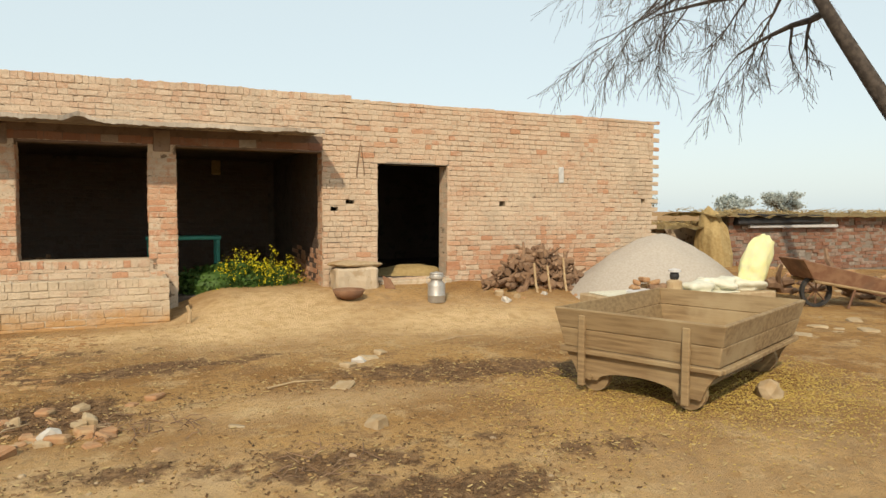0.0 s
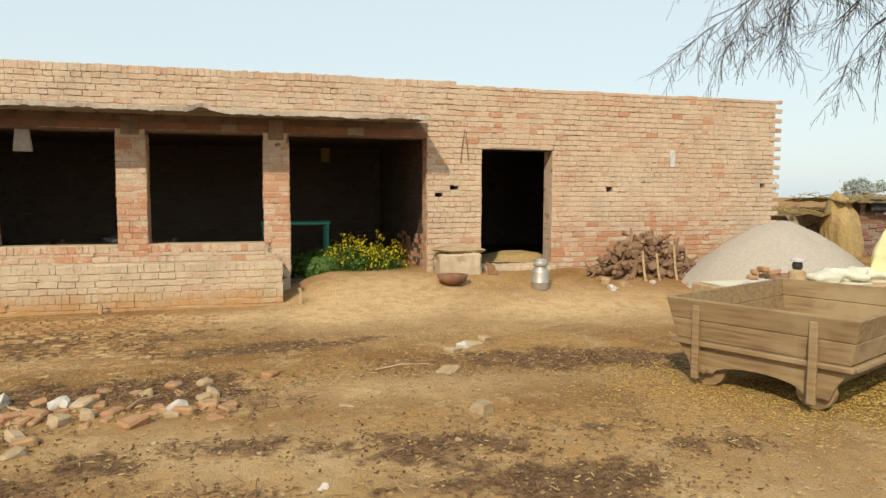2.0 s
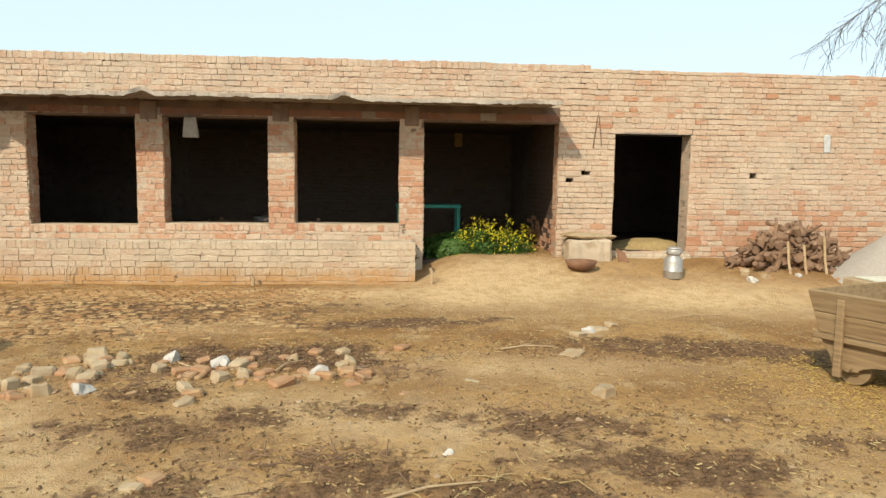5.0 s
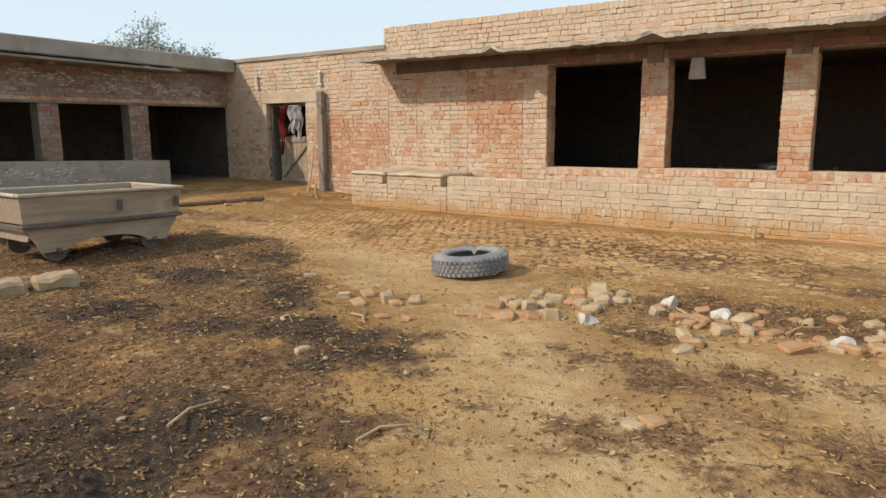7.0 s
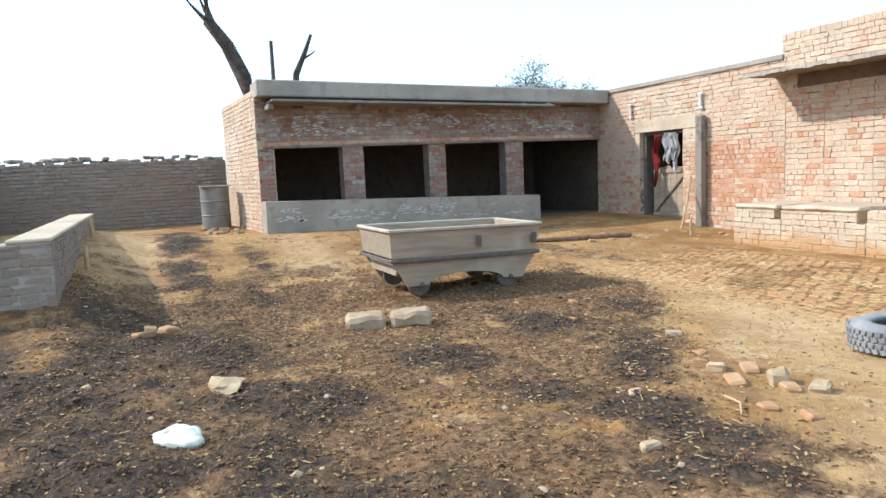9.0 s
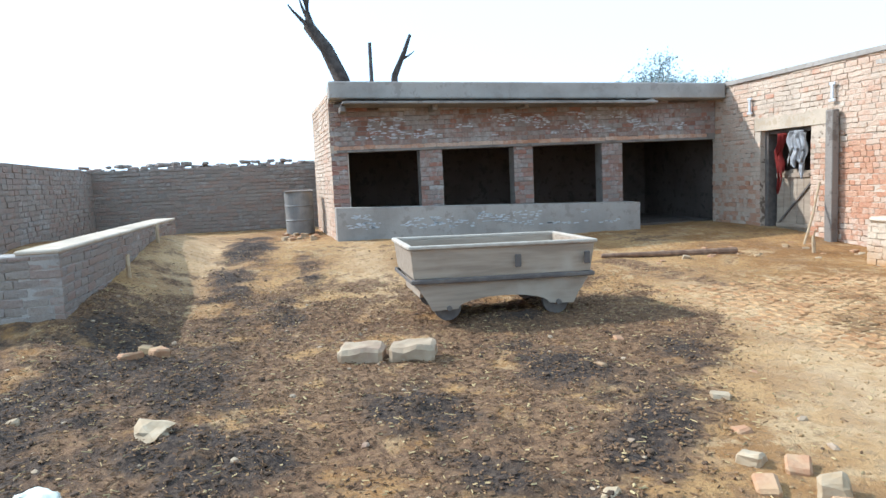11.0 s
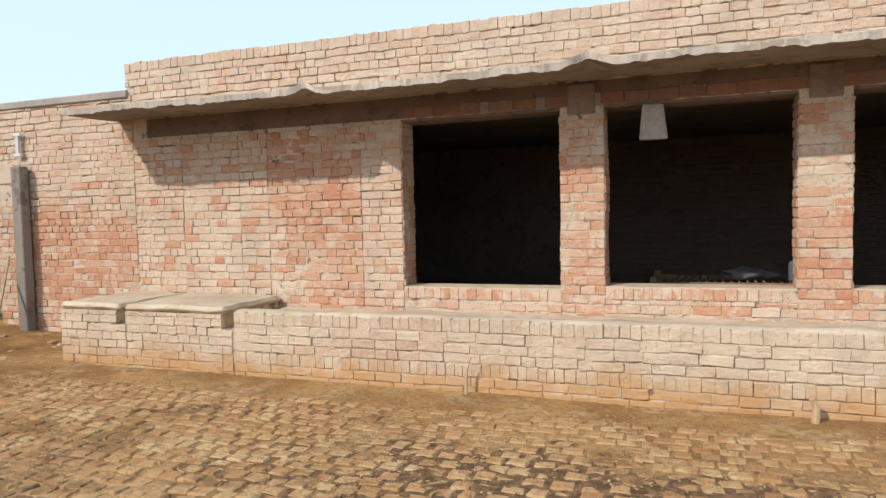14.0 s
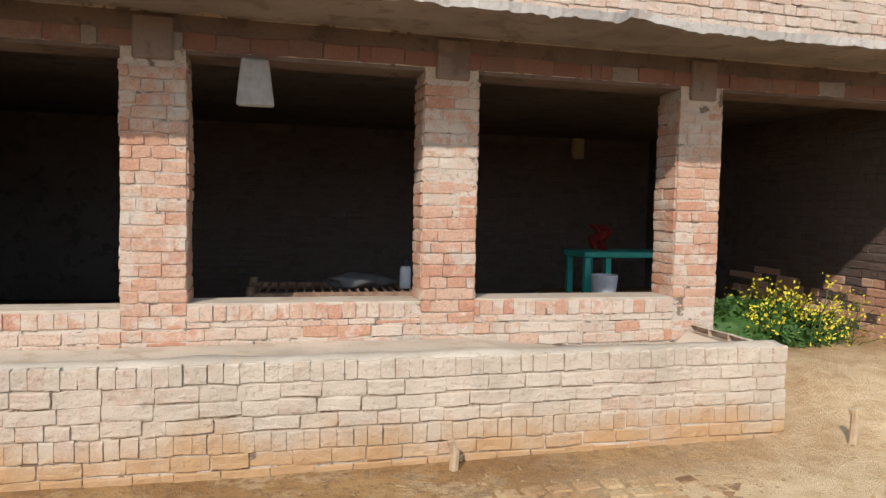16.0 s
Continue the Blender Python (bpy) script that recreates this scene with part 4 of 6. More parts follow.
def outline(points, thickness, m=None, bm=None):
    """A flat outline in x and z, thickened along y."""
    bm = bm or bmesh.new()
    front = [bm.verts.new((x, 0, z)) for x, z in points]
    back = [bm.verts.new((x, thickness, z)) for x, z in points]
    n = len(points)
    bm.faces.new(front), bm.faces.new(back[::-1])
    for k in range(n):
        bm.faces.new((front[k], back[k], back[(k + 1) % n], front[(k + 1) % n]))
    if m is not None:
        bmesh.ops.transform(bm, matrix=m, verts=front + back)
    bmesh.ops.recalc_face_normals(bm, faces=bm.faces)
    return bm


def plank4(a, b, c, d, thickness, inward):
    """A board through four corners, thickened towards inward."""
    bm = bmesh.new()
    n = (Vector(b) - Vector(a)).cross(Vector(d) - Vector(a)).normalized()
    if n.dot(Vector(inward)) < 0:
        n = -n
    f = [bm.verts.new(p) for p in (a, b, c, d)]
    g = [bm.verts.new(Vector(p) + n * thickness) for p in (a, b, c, d)]
    bm.faces.new(f), bm.faces.new(g[::-1])
    for k in range(4):
        bm.faces.new((f[k], g[k], g[(k + 1) % 4], f[(k + 1) % 4]))
    bmesh.ops.recalc_face_normals(bm, faces=bm.faces)
    bmesh.ops.bevel(bm, geom=list(bm.edges), offset=0.006, segments=1, affect="EDGES")
    return bm


def feed_cart(name, m, lx, ly, top, mid, low, wood, band, label, boards, rim, closed=True, flare=0.07):
    """A box cart on small wheels: flared upper boards, a ledge rail, arched skirts below."""
    cart = thing(name, m, label, "cart")
    hx, hy = lx / 2, ly / 2
    bx, by = hx - flare, hy - flare
    for s in (-1, 1):
        for k in range(boards):
            f0, f1 = k / boards, (k + 1) / boards - (0.012 if k < boards - 1 else 0)
            def at(f, half, base):
                return base + (half - base) * f
            z0, z1 = mid + (top - mid) * f0, mid + (top - mid) * f1
            part("side_board", plank4((-at(f0, hx, bx), s * at(f0, hy, by), z0), (at(f0, hx, bx), s * at(f0, hy, by), z0), (at(f1, hx, bx), s * at(f1, hy, by), z1), (-at(f1, hx, bx), s * at(f1, hy, by), z1), 0.035, (0, -s, 0)), wood, cart)
            part("end_board", plank4((s * at(f0, hx, bx), -at(f0, hy, by), z0), (s * at(f0, hx, bx), at(f0, hy, by), z0), (s * at(f1, hx, bx), at(f1, hy, by), z1), (s * at(f1, hx, bx), -at(f1, hy, by), z1), 0.035, (-s, 0, 0)), wood, cart)
        if rim:
            part("rim", box(-hx - 0.02, hx + 0.02, s * hy - 0.03, s * hy + 0.03, top, top + 0.035, 0.008), rim, cart, "worn pale rim board")
            part("rim", box(s * hx - 0.03, s * hx + 0.03, -hy + 0.032, hy - 0.032, top, top + 0.034, 0.008), rim, cart, "worn pale rim board")
        part("rail", box(-bx - 0.03, bx + 0.03, s * by - 0.03 + s * 0.012, s * by + 0.03 + s * 0.012, mid - 0.045, mid - 0.003, 0.008), band, cart, "damp dark ledge rail")
        part("rail", box(s * bx - 0.018 + s * 0.012, s * bx + 0.03 * s + 0.012, -by + 0.02, by - 0.02, mid - 0.044, mid - 0.004, 0.008), band, cart, "damp dark ledge rail")
        arch = [(bx * 0.52 * math.cos(a), low + 0.01 + (mid - 0.1 - low) * math.sin(a) * 0.5) for a in np.linspace(0, math.pi, 13)]
        pts = [(-bx + 0.01, mid - 0.045), (-bx * 0.86, low + 0.1), (-bx * 0.8, low)] + [(-x, z) for x, z in arch] + [(bx * 0.8, low), (bx * 0.86, low + 0.1), (bx - 0.01, mid - 0.045)]
        part("skirt", outline(pts, 0.04, pose(0, s * (by - 0.03) - 0.02, 0)), wood, cart)
        if closed:
            part("end_skirt", outline([(-by, mid - 0.045), (-by + 0.1, low + 0.12), (by - 0.1, low + 0.12), (by, mid - 0.045)], 0.03, pose(s * (bx - 0.1), 0, 0, 0, 0, 90)), wood, cart)
        axle = part("axle", tube([(s * bx * 0.62, -by - 0.02, 0.13), (s * bx * 0.62, by + 0.02, 0.13)], 0.025, 8), band, cart)
        for t in (-1, 1):
            wheel = part("wheel", outline([(0.13 * math.cos(a), 0.13 * math.sin(a)) for a in np.linspace(0, 6.2832, 19)[:-1]], 0.06, pose(s * bx * 0.62, t * (by - 0.1) - 0.03, 0.13)), band, cart, "small solid wooden wheel")
            part("hub", tube([(s * bx * 0.62, t * (by - 0.1) - 0.045, 0.13), (s * bx * 0.62, t * (by - 0.1) + 0.045, 0.13)], 0.035, 8), RUST, wheel)
    part("floor", box(-bx + 0.03, bx - 0.03, -by + 0.03, by - 0.03, mid - 0.04, mid - 0.01), band, cart)
    return cart


# ---- yard, shed side ----
box_cart = feed_cart("feed_cart", pose(-4.7, -6.245, top_of_ground(-4.7, -6.245) - 0.01, 0, 1.2, 90), 1.82, 1.08, 0.7, 0.42, 0.11, GREY_WOOD, DARK_BAND, "grey weathered wooden box cart standing on small wheels", 1, speckled("pale_worn_rim", (0.52, 0.44, 0.34), (0.42, 0.345, 0.26), 8, 0.85), True, 0.03)
for x, y in ((0.12, -0.58), (0.82, -0.58)):
    part("iron_strap", box(x - 0.03, x + 0.03, y + 0.003, y + 0.02, 0.5, 0.62, 0.006), DARK_BAND, box_cart, "rusty iron strap")


def tyre(m):
    """A worn lorry tyre lying on its side."""
    t = thing("tyre", m, "dusty grey lorry tyre lying flat on the earth", "tyre")
    prof = [(0.25, 0.05), (0.27, 0.015), (0.34, 0.0), (0.405, 0.02), (0.425, 0.05), (0.428, 0.12), (0.425, 0.19), (0.405, 0.222), (0.34, 0.245), (0.27, 0.232), (0.245, 0.2)]
    bm = lathe(prof + [(0.262, 0.2), (0.38, 0.18), (0.395, 0.12), (0.38, 0.06), (0.262, 0.055)], 56, close=True)
    for v in bm.verts:
        a = math.atan2(v.co.y, v.co.x) - 1.9
        dent = math.exp(-(a / 0.06) ** 2)
        v.co.z -= 0.05 * dent * (v.co.z > 0.15)
        r = math.hypot(v.co.x, v.co.y)
        if r < 0.3 and v.co.z > 0.12:
            k = 1 - 0.16 * math.exp(-(a / 0.12) ** 2)
            v.co.x, v.co.y = v.co.x * k, v.co.y * k
    bmesh.ops.recalc_face_normals(bm, faces=bm.faces)
    part("casing", bm, RUBBER, t, "dusty sidewall", True)
    tread = bmesh.new()
    for row, z in enumerate((0.035, 0.082, 0.129, 0.176)):
        for k in range(44):
            a = 6.2832 * (k + 0.5 * (row % 2)) / 44
            box(-0.006, 0.014, -0.021, 0.021, -0.019, 0.019, 0.004, tread, pose(0.426 * math.cos(a), 0.426 * math.sin(a), z + 0.014) @ pose(0, 0, 0, 0, 0, math.degrees(a)) @ pose(0, 0, 0, 18 * (-1) ** row, 0, 0))
    part("tread", tread, RUBBER, t, "worn blocky tread")
    return t


tyre(pose(-0.38, -4.71, top_of_ground(-0.38, -4.71) + 0.005, 2, -4, 0) @ Matrix.Scale(0.86, 4))


# Rubble: broken bricks and stones, each one its own thing.
def chunk_meshes(kind, material, count, seed):
    out = []
    rnd = random.Random(seed)
    for k in range(count):
        if seed == 3:
            bm = rock((rnd.uniform(0.14, 0.2), rnd.uniform(0.12, 0.16), rnd.uniform(0.12, 0.16)), 93 + k, angular=0.5)
            for v in bm.verts:
                v.co.z += 0.04
        elif kind == "brick":
            l, w, h = rnd.uniform(0.1, 0.22), rnd.uniform(0.09, 0.115), rnd.uniform(0.06, 0.075)
            bm = box(-l / 2, l / 2, -w / 2, w / 2, 0, h, 0.016, rough=0.017, rnd=rnd)
        else:
            l, w, h = rnd.uniform(0.11, 0.21), rnd.uniform(0.09, 0.15), rnd.uniform(0.06, 0.11)
            bm = box(-l / 2, l / 2, -w / 2, w / 2, -0.01, h, 0.018, rough=0.022, rnd=rnd)
            bmesh.ops.subdivide_edges(bm, edges=bm.edges[:], cuts=1, use_grid_fill=True)
            for v in bm.verts:
                v.co += Vector((noise.noise(v.co * 16 + Vector((k, 0, 0))), noise.noise(v.co * 16 + Vector((0, k, 3))), noise.noise(v.co * 16 + Vector((5, 0, k))))) * 0.013
        me = bpy.data.meshes.new(kind)
        bm.to_mesh(me)
        bm.free()
        me.materials.append(material)
        out.append(me)
    return out


CHUNKS = {"brick": chunk_meshes("brick", BROKEN_BRICK, 9, 1), "stone": chunk_meshes("stone", STONE, 8, 2), "white": chunk_meshes("stone", WHITE_STONE, 4, 3), "old": chunk_meshes("brick", BRICK_OLD, 8, 4)}
LABELS = {"brick": ("broken_brick", "broken orange brick lying in the rubble", "brick"), "stone": ("rubble_stone", "pale dusty lump of rubble on the earth", "stone"), "white": ("white_stone", "whitish stone lying on the earth", "stone")}


def drop(kind, x, y, size=1.0, turn=None, seed=0, lift=0.0, squash=1.0):
    rnd = random.Random(int(x * 977) + int(y * 613) + seed)
    size *= 0.86
    name, label, cat = LABELS[kind]
    ob = new(name, rnd.choice(CHUNKS[kind]))
    ob.matrix_basis = pose(x, y, top_of_ground(x, y) - 0.026 + lift, rnd.uniform(-9, 9), rnd.uniform(-9, 9), rnd.uniform(0, 360) if turn is None else turn) @ Matrix.Diagonal((size, size, size * squash, 1))
    return tagged(ob, label, cat, group="rubble")


rnd = random.Random(77)
for k in range(9):            # a row of set bricks by the tyre
    drop("brick", 0.36 + 0.085 * k, -6.02 + 0.045 * k + rnd.uniform(-0.06, 0.06), rnd.uniform(0.8, 1.15), 60 + rnd.uniform(-35, 35))
for k in range(16):
    drop(rnd.choice(("stone", "stone", "brick")), rnd.uniform(0.42, 1.25), rnd.uniform(-5.85, -5.3), rnd.uniform(0.8, 1.15))
for k in range(14):
    drop(rnd.choice(("stone", "stone", "brick")), rnd.gauss(1.0, 0.25), rnd.gauss(-4.95, 0.2), rnd.uniform(0.7, 1.3))
for k in range(50):
    drop(rnd.choice(("stone", "brick", "brick")), rnd.gauss(2.35, 0.42), rnd.gauss(-5.2, 0.3), rnd.uniform(0.5, 1.15))
for k in range(12):
    drop(rnd.choice(("stone", "brick")), rnd.uniform(1.6, 3.6), rnd.uniform(-5.9, -4.6), rnd.uniform(0.4, 0.8))
for x, y, s in ((2.86, -5.3, 1.15), (1.62, -4.9, 1.1), (2.05, -5.05, 1.3), (5.35, -3.95, 0.8), (1.27, -5.72, 1.1), (3.72, -6.82, 0.5)):
    drop("white", x, y, s)
for x, y, s in ((4.96, -4.77, 1.3), (2.02, -5.95, 1.2), (5.2, -4.05, 1.2), (5.5, -3.85, 1.3), (5.65, -3.7, 1.0), (4.9, -5.86, 1.4), (2.12, -7.12, 1.1), (3.05, -5.22, 0.8), (4.0, -5.5, 0.9)):
    drop("stone", x, y, s, squash=0.7)
for x, y, s in ((2.6, -5.55, 1.3), (2.2, -7.05, 1.0), (-0.5, -6.2, 1.1), (-0.25, -6.05, 1.0), (-0.62, -5.95, 1.1), (-0.1, -6.4, 0.9), (0.1, -6.3, 0.8), (-1.1, -5.9, 0.9), (-4.0, -9.35, 1.3), (-3.9, -9.55, 1.3), (-4.2, -9.5, 1.2), (-1.95, -5.2, 0.5), (-3.1, -5.6, 0.9), (-2.4, -6.1, 0.8)):
    drop("brick", x, y, s)
for x, y, s in ((-0.35, -6.0, 1.2), (-0.75, -6.1, 1.1), (-0.15, -5.9, 0.9), (-1.6, -5.7, 0.9), (-0.6, -6.9, 0.7), (0.0, -7.3, 0.8), (-2.5, -9.9, 0.8)):
    drop("stone", x, y, s)
for k in range(26):           # loose pieces by the boundary and the shed's corner
    drop(rnd.choice(("stone", "brick")), rnd.uniform(-12.3, -10.2), rnd.uniform(-8.4, -7.75), rnd.uniform(0.6, 1.2))
for k in range(10):
    drop(rnd.choice(("stone", "brick")), rnd.uniform(-7.2, -6.0), rnd.uniform(-1.3, -0.4), rnd.uniform(0.5, 0.9))
slab_stone = tagged(part("flat_stone", rock((0.34, 0.22, 0.1), 5, angular=0.4), STONE), "flat pale stone sunk in dark dung", "stone")
slab_stone.matrix_basis = pose(-2.17, -9.04, top_of_ground(-2.17, -9.04) + 0.03, 0, 0, 25)
for x, y, a in ((-3.32, -7.7, 78), (-3.2, -7.31, 72)):
    b = tagged(part("masonry_block", worn_box(-0.18, 0.18, -0.12, 0.12, 0, 0.13, x, 0.022), BLOCK), "broken block of mortared bricks on the ground", "block", "masonry blocks")
    b.matrix_basis = pose(x, y, top_of_ground(x, y) - 0.02, 2, -2, a)

# Dry brush tangled in the rubble.
r6 = random.Random(66)
for k, (cx, cy, n, s) in enumerate(((2.2, -4.85, 60, 0.4), (3.3, -5.3, 45, 0.3), (1.5, -5.55, 30, 0.25), (3.0, -6.9, 40, 0.25), (4.4, -6.4, 30, 0.2), (3.9, -7.2, 14, 0.2))):
    bm = bmesh.new()
    for _ in range(n):
        x, y = cx + r6.gauss(0, s), cy + r6.gauss(0, s * 0.5)
        a, l = r6.uniform(0, 6.283), r6.uniform(0.06, 0.2)
        z = top_of_ground(x, y)
        d = Vector((math.cos(a), math.sin(a), 0)) * l
        tube([(x, y, z + 0.004), (x + d.x * 0.5, y + d.y * 0.5, z + r6.uniform(0.01, 0.05)), (x + d.x, y + d.y, z + r6.uniform(0.0, 0.05))], [0.004, 0.0035, 0.002], 4, bm, False)
    tagged(part("dry_brush", bm, FIREWOOD if k < 5 else STRAW), "tangle of dry brown stalks on the earth", "brush", kind="stuff")

# Crumpled plastic bag.
bm = rock((0.36, 0.2, 0.14), 12, subdivisions=4, angular=0.3)
for v in bm.verts:
    v.co.z += 0.014 * noise.noise(v.co * 22)
    if v.co.x < -0.1:
        k = max(0.3, 1 + 5 * (v.co.x + 0.1))
        v.co.y, v.co.z = v.co.y * k - 0.03, v.co.z * k
bag = tagged(part("plastic_bag", bm, PLASTIC, smooth=True), "crumpled dirty white plastic bag on the dung", "bag")
bag.matrix_basis = pose(-1.3, -9.36, top_of_ground(-1.3, -9.36) + 0.03, 0, 0, 40) @ Matrix.Scale(0.82, 4)

# Drum by the shed.
drum = thing("drum", pose(-12.25, -8.1, top_of_ground(-12.25, -8.1)), "weathered grey metal drum against the boundary wall", "drum")
part("shell", lathe([(0.27, 0.0), (0.285, 0.01), (0.285, 0.27), (0.3, 0.285), (0.285, 0.3), (0.285, 0.56), (0.3, 0.575), (0.285, 0.59), (0.285, 0.84), (0.295, 0.86), (0.27, 0.86), (0.26, 0.8), (0.02, 0.8)], 32), speckled("drum_metal", (0.2, 0.19, 0.17), (0.27, 0.25, 0.22), 6, 0.7, 0.1), drum, smooth=False)
part("lid", box(-0.31, 0.3, -0.28, 0.3, 0.862, 0.885, 0.006), CEMENT, drum, "grey flat lid")

# Plank half-door, cloths, post and poles on the yard wall.
door = thing("door_1", pose(-8.6, 0.2, 0.14), "weathered grey plank half-door with a diagonal brace", "door", kind="structure")
for k in range(6):
    part("plank", box(0.166 * k, 0.166 * k + 0.16, 0, 0.025, 0.0, 1.08 + 0.02 * ((k * 7) % 3), 0.004), GREY_WOOD, door)
for z in (0.12, 0.98):
    part("rail", box(0.01, 0.985, -0.028, -0.002, z, z + 0.07, 0.004), GREY_WOOD, door)
part("brace", plank4((0.06, -0.03, 0.2), (0.12, -0.03, 0.2), (0.96, -0.03, 0.97), (0.9, -0.03, 0.97), 0.02, (0, 1, 0)), DARK_BAND, door, "dark diagonal brace")
part("door_frame", box(-0.19, -0.1, -0.1, 0.12, -0.3, 1.8, 0.006), DARK_BAND, door)
part("door_frame", box(1.0, 1.035, -0.1, 0.12, -0.3, 1.8, 0.006), DARK_BAND, door)
part("head_frame", box(-0.095, 0.995, -0.09, 0.12, 1.74, 1.8, 0.006), DARK_BAND, door)


def cloth(name, m, w, h, material, label, seed, folds=3, taper=0.2):
    bm = bmesh.new()
    nx, nz = 12, 14
    g = [[bm.verts.new(((i / nx - 0.5) * w * (1 - taper * j / nz) + 0.04 * math.sin(j * 0.6 + seed), 0.035 * math.sin(i / nx * 6.28 * folds + seed + j * 0.1) + 0.02 * noise.noise(Vector((i * 0.4, j * 0.4, seed))), -h * j / nz * (1 + 0.25 * math.sin(i * 0.9 + seed)))) for j in range(nz + 1)] for i in range(nx + 1)]
    for i in range(nx):
        for j in range(nz):
            bm.faces.new((g[i][j], g[i + 1][j], g[i + 1][j + 1], g[i][j + 1]))
    bmesh.ops.solidify(bm, geom=bm.faces[:], thickness=0.006)
    ob = part(name, bm, material, smooth=True)
    ob.matrix_basis = m
    return tagged(ob, label, "cloth")


cloth("red_scarf", pose(-8.36, 0.06, 1.88), 0.2, 0.85, RED_CLOTH, "long red scarf hanging in the doorway", 1.0, 2, 0.5)
cloth("white_shirt", pose(-7.98, 0.04, 1.9), 0.3, 0.5, WHITE_CLOTH, "crumpled whitish cloth hanging in the doorway", 2.2)
cloth("grey_cloth", pose(-7.8, 0.05, 1.86), 0.22, 0.62, WHITE_CLOTH, "crumpled greyish cloth hanging over the half-door", 4.0, 2, 0.6)
post = tagged(part("concrete_post", box(-7.08, -6.93, -0.16, -0.036, 0.0, 2.145, 0.01), SLAB), "upright dark concrete post against the yard wall", "post")
pole = tagged(part("leaning_pole", tube([(-6.95, -0.62, 0.12), (-7.05, -0.4, 0.5), (-7.2, -0.14, 1.05)], [0.02, 0.018, 0.014], 7), STICK), "thin pale pole leaning on the yard wall", "pole")
peg = tagged(part("forked_stake", tube([(-6.3, -1.0, 0.05), (-6.32, -1.0, 0.3), (-6.27, -1.0, 0.42)], [0.03, 0.024, 0.015], 7), STICK), "short stake standing in the earth", "stake")
log = tagged(part("log", tube([(x, y, top_of_ground(x, y) + 0.035) for x, y in ((-6.95, -3.95), (-6.85, -3.1), (-6.72, -1.95))], [0.03, 0.042, 0.055], 9), FIREWOOD), "long thin log lying on the earth", "log")
r7 = random.Random(70)
for k in range(16):           # broken bricks strewn about the log
    drop(r7.choice(("brick", "brick", "stone")), r7.uniform(-7.3, -6.4), r7.uniform(-3.4, -1.6), r7.uniform(0.4, 0.9), seed=k)
for x in (-9.0, -7.06):
    t = thing("wall_bracket", pose(x, -0.04, 2.42), "white T-shaped bracket fixed to the brick wall", "bracket", "wall brackets")
    part("stem", box(-0.025, 0.025, -0.03, 0, -0.11, 0.1, 0.005), WHITEWASH, t)
    part("foot", box(-0.06, 0.06, -0.032, 0.001, 0.1, 0.14, 0.005), WHITEWASH, t)
    part("foot", box(-0.06, 0.06, -0.032, 0.001, -0.15, -0.11, 0.005), WHITEWASH, t)

# Flaked whitewash on trough and shed front.
for name, y0, y1, z0, z1, n, x in (("whitewash_flakes", -7.3, -2.2, 0.45, 0.7, 420, 0.004), ("whitewash_flakes", -7.2, -0.6, 2.12, 2.5, 700, -0.006)):
    vs, fs = [], []
    r2 = random.Random(n)
    for k in range(n):
        cy, cz = r2.uniform(y0, y1), r2.uniform(z0, z1)
        cz += 0.13 - 0.03 * (cy + 7.5) if z1 < 1 else 0.0
        if noise.noise(Vector((cy * 1.6, cz * 4, 3))) < 0.02:
            continue
        w, h = r2.uniform(0.02, 0.075), r2.uniform(0.007, 0.018)
        o = len(vs)
        ring = [(cy + w * math.cos(a) * r2.uniform(0.5, 1), cz + h * math.sin(a) * r2.uniform(0.5, 1)) for a in np.linspace(0, 6.28, 9)[:-1]]
        vs += [(a, x, b) for a, b in ring] + [(a, x + 0.02, b) for a, b in ring]
        fs.append(tuple(o + i for i in range(8)))
        fs += [(o + i, o + 8 + i, o + 8 + (i + 1) % 8, o + (i + 1) % 8) for i in range(8)]
    tagged(mesh_object(name, vs, fs, WHITEWASH, trough if z1 < 1 else wall_shed), kind="stuff")
for y in (-7.28, -5.7, -4.05, -2.2, -1.6):
    part("bracket", box(y - 0.05, y + 0.05, -0.45, 0.0, 2.56, 2.66, 0.012), SLAB, wall_shed)

# ---- yard, store side ----
right_cart = feed_cart("hand_cart", pose(7.78, -5.75, top_of_ground(7.78, -5.75), 0, 0, -66), 1.42, 2.0, 0.68, 0.36, 0.10, BROWN_WOOD, BROWN_WOOD, "sunworn brown wooden box cart standing in the yard", 2, None, False)
for x in (-0.45, 0.42):
    part("batten", box(x - 0.03, x + 0.03, -1.0, -0.965, 0.06, 0.64, 0.008), BROWN_WOOD, right_cart, "upright wooden batten")
    part("batten", box(x - 0.03, x + 0.03, 0.965, 1.0, 0.06, 0.64, 0.008), BROWN_WOOD, right_cart, "upright wooden batten")
stone = tagged(part("wheel_chock", rock((0.3, 0.22, 0.2), 9, angular=0.4), STONE), "pale stone wedged under the cart", "stone")
stone.matrix_basis = pose(8.05, -6.42, 0.03) @ Matrix.Scale(0.85, 4)


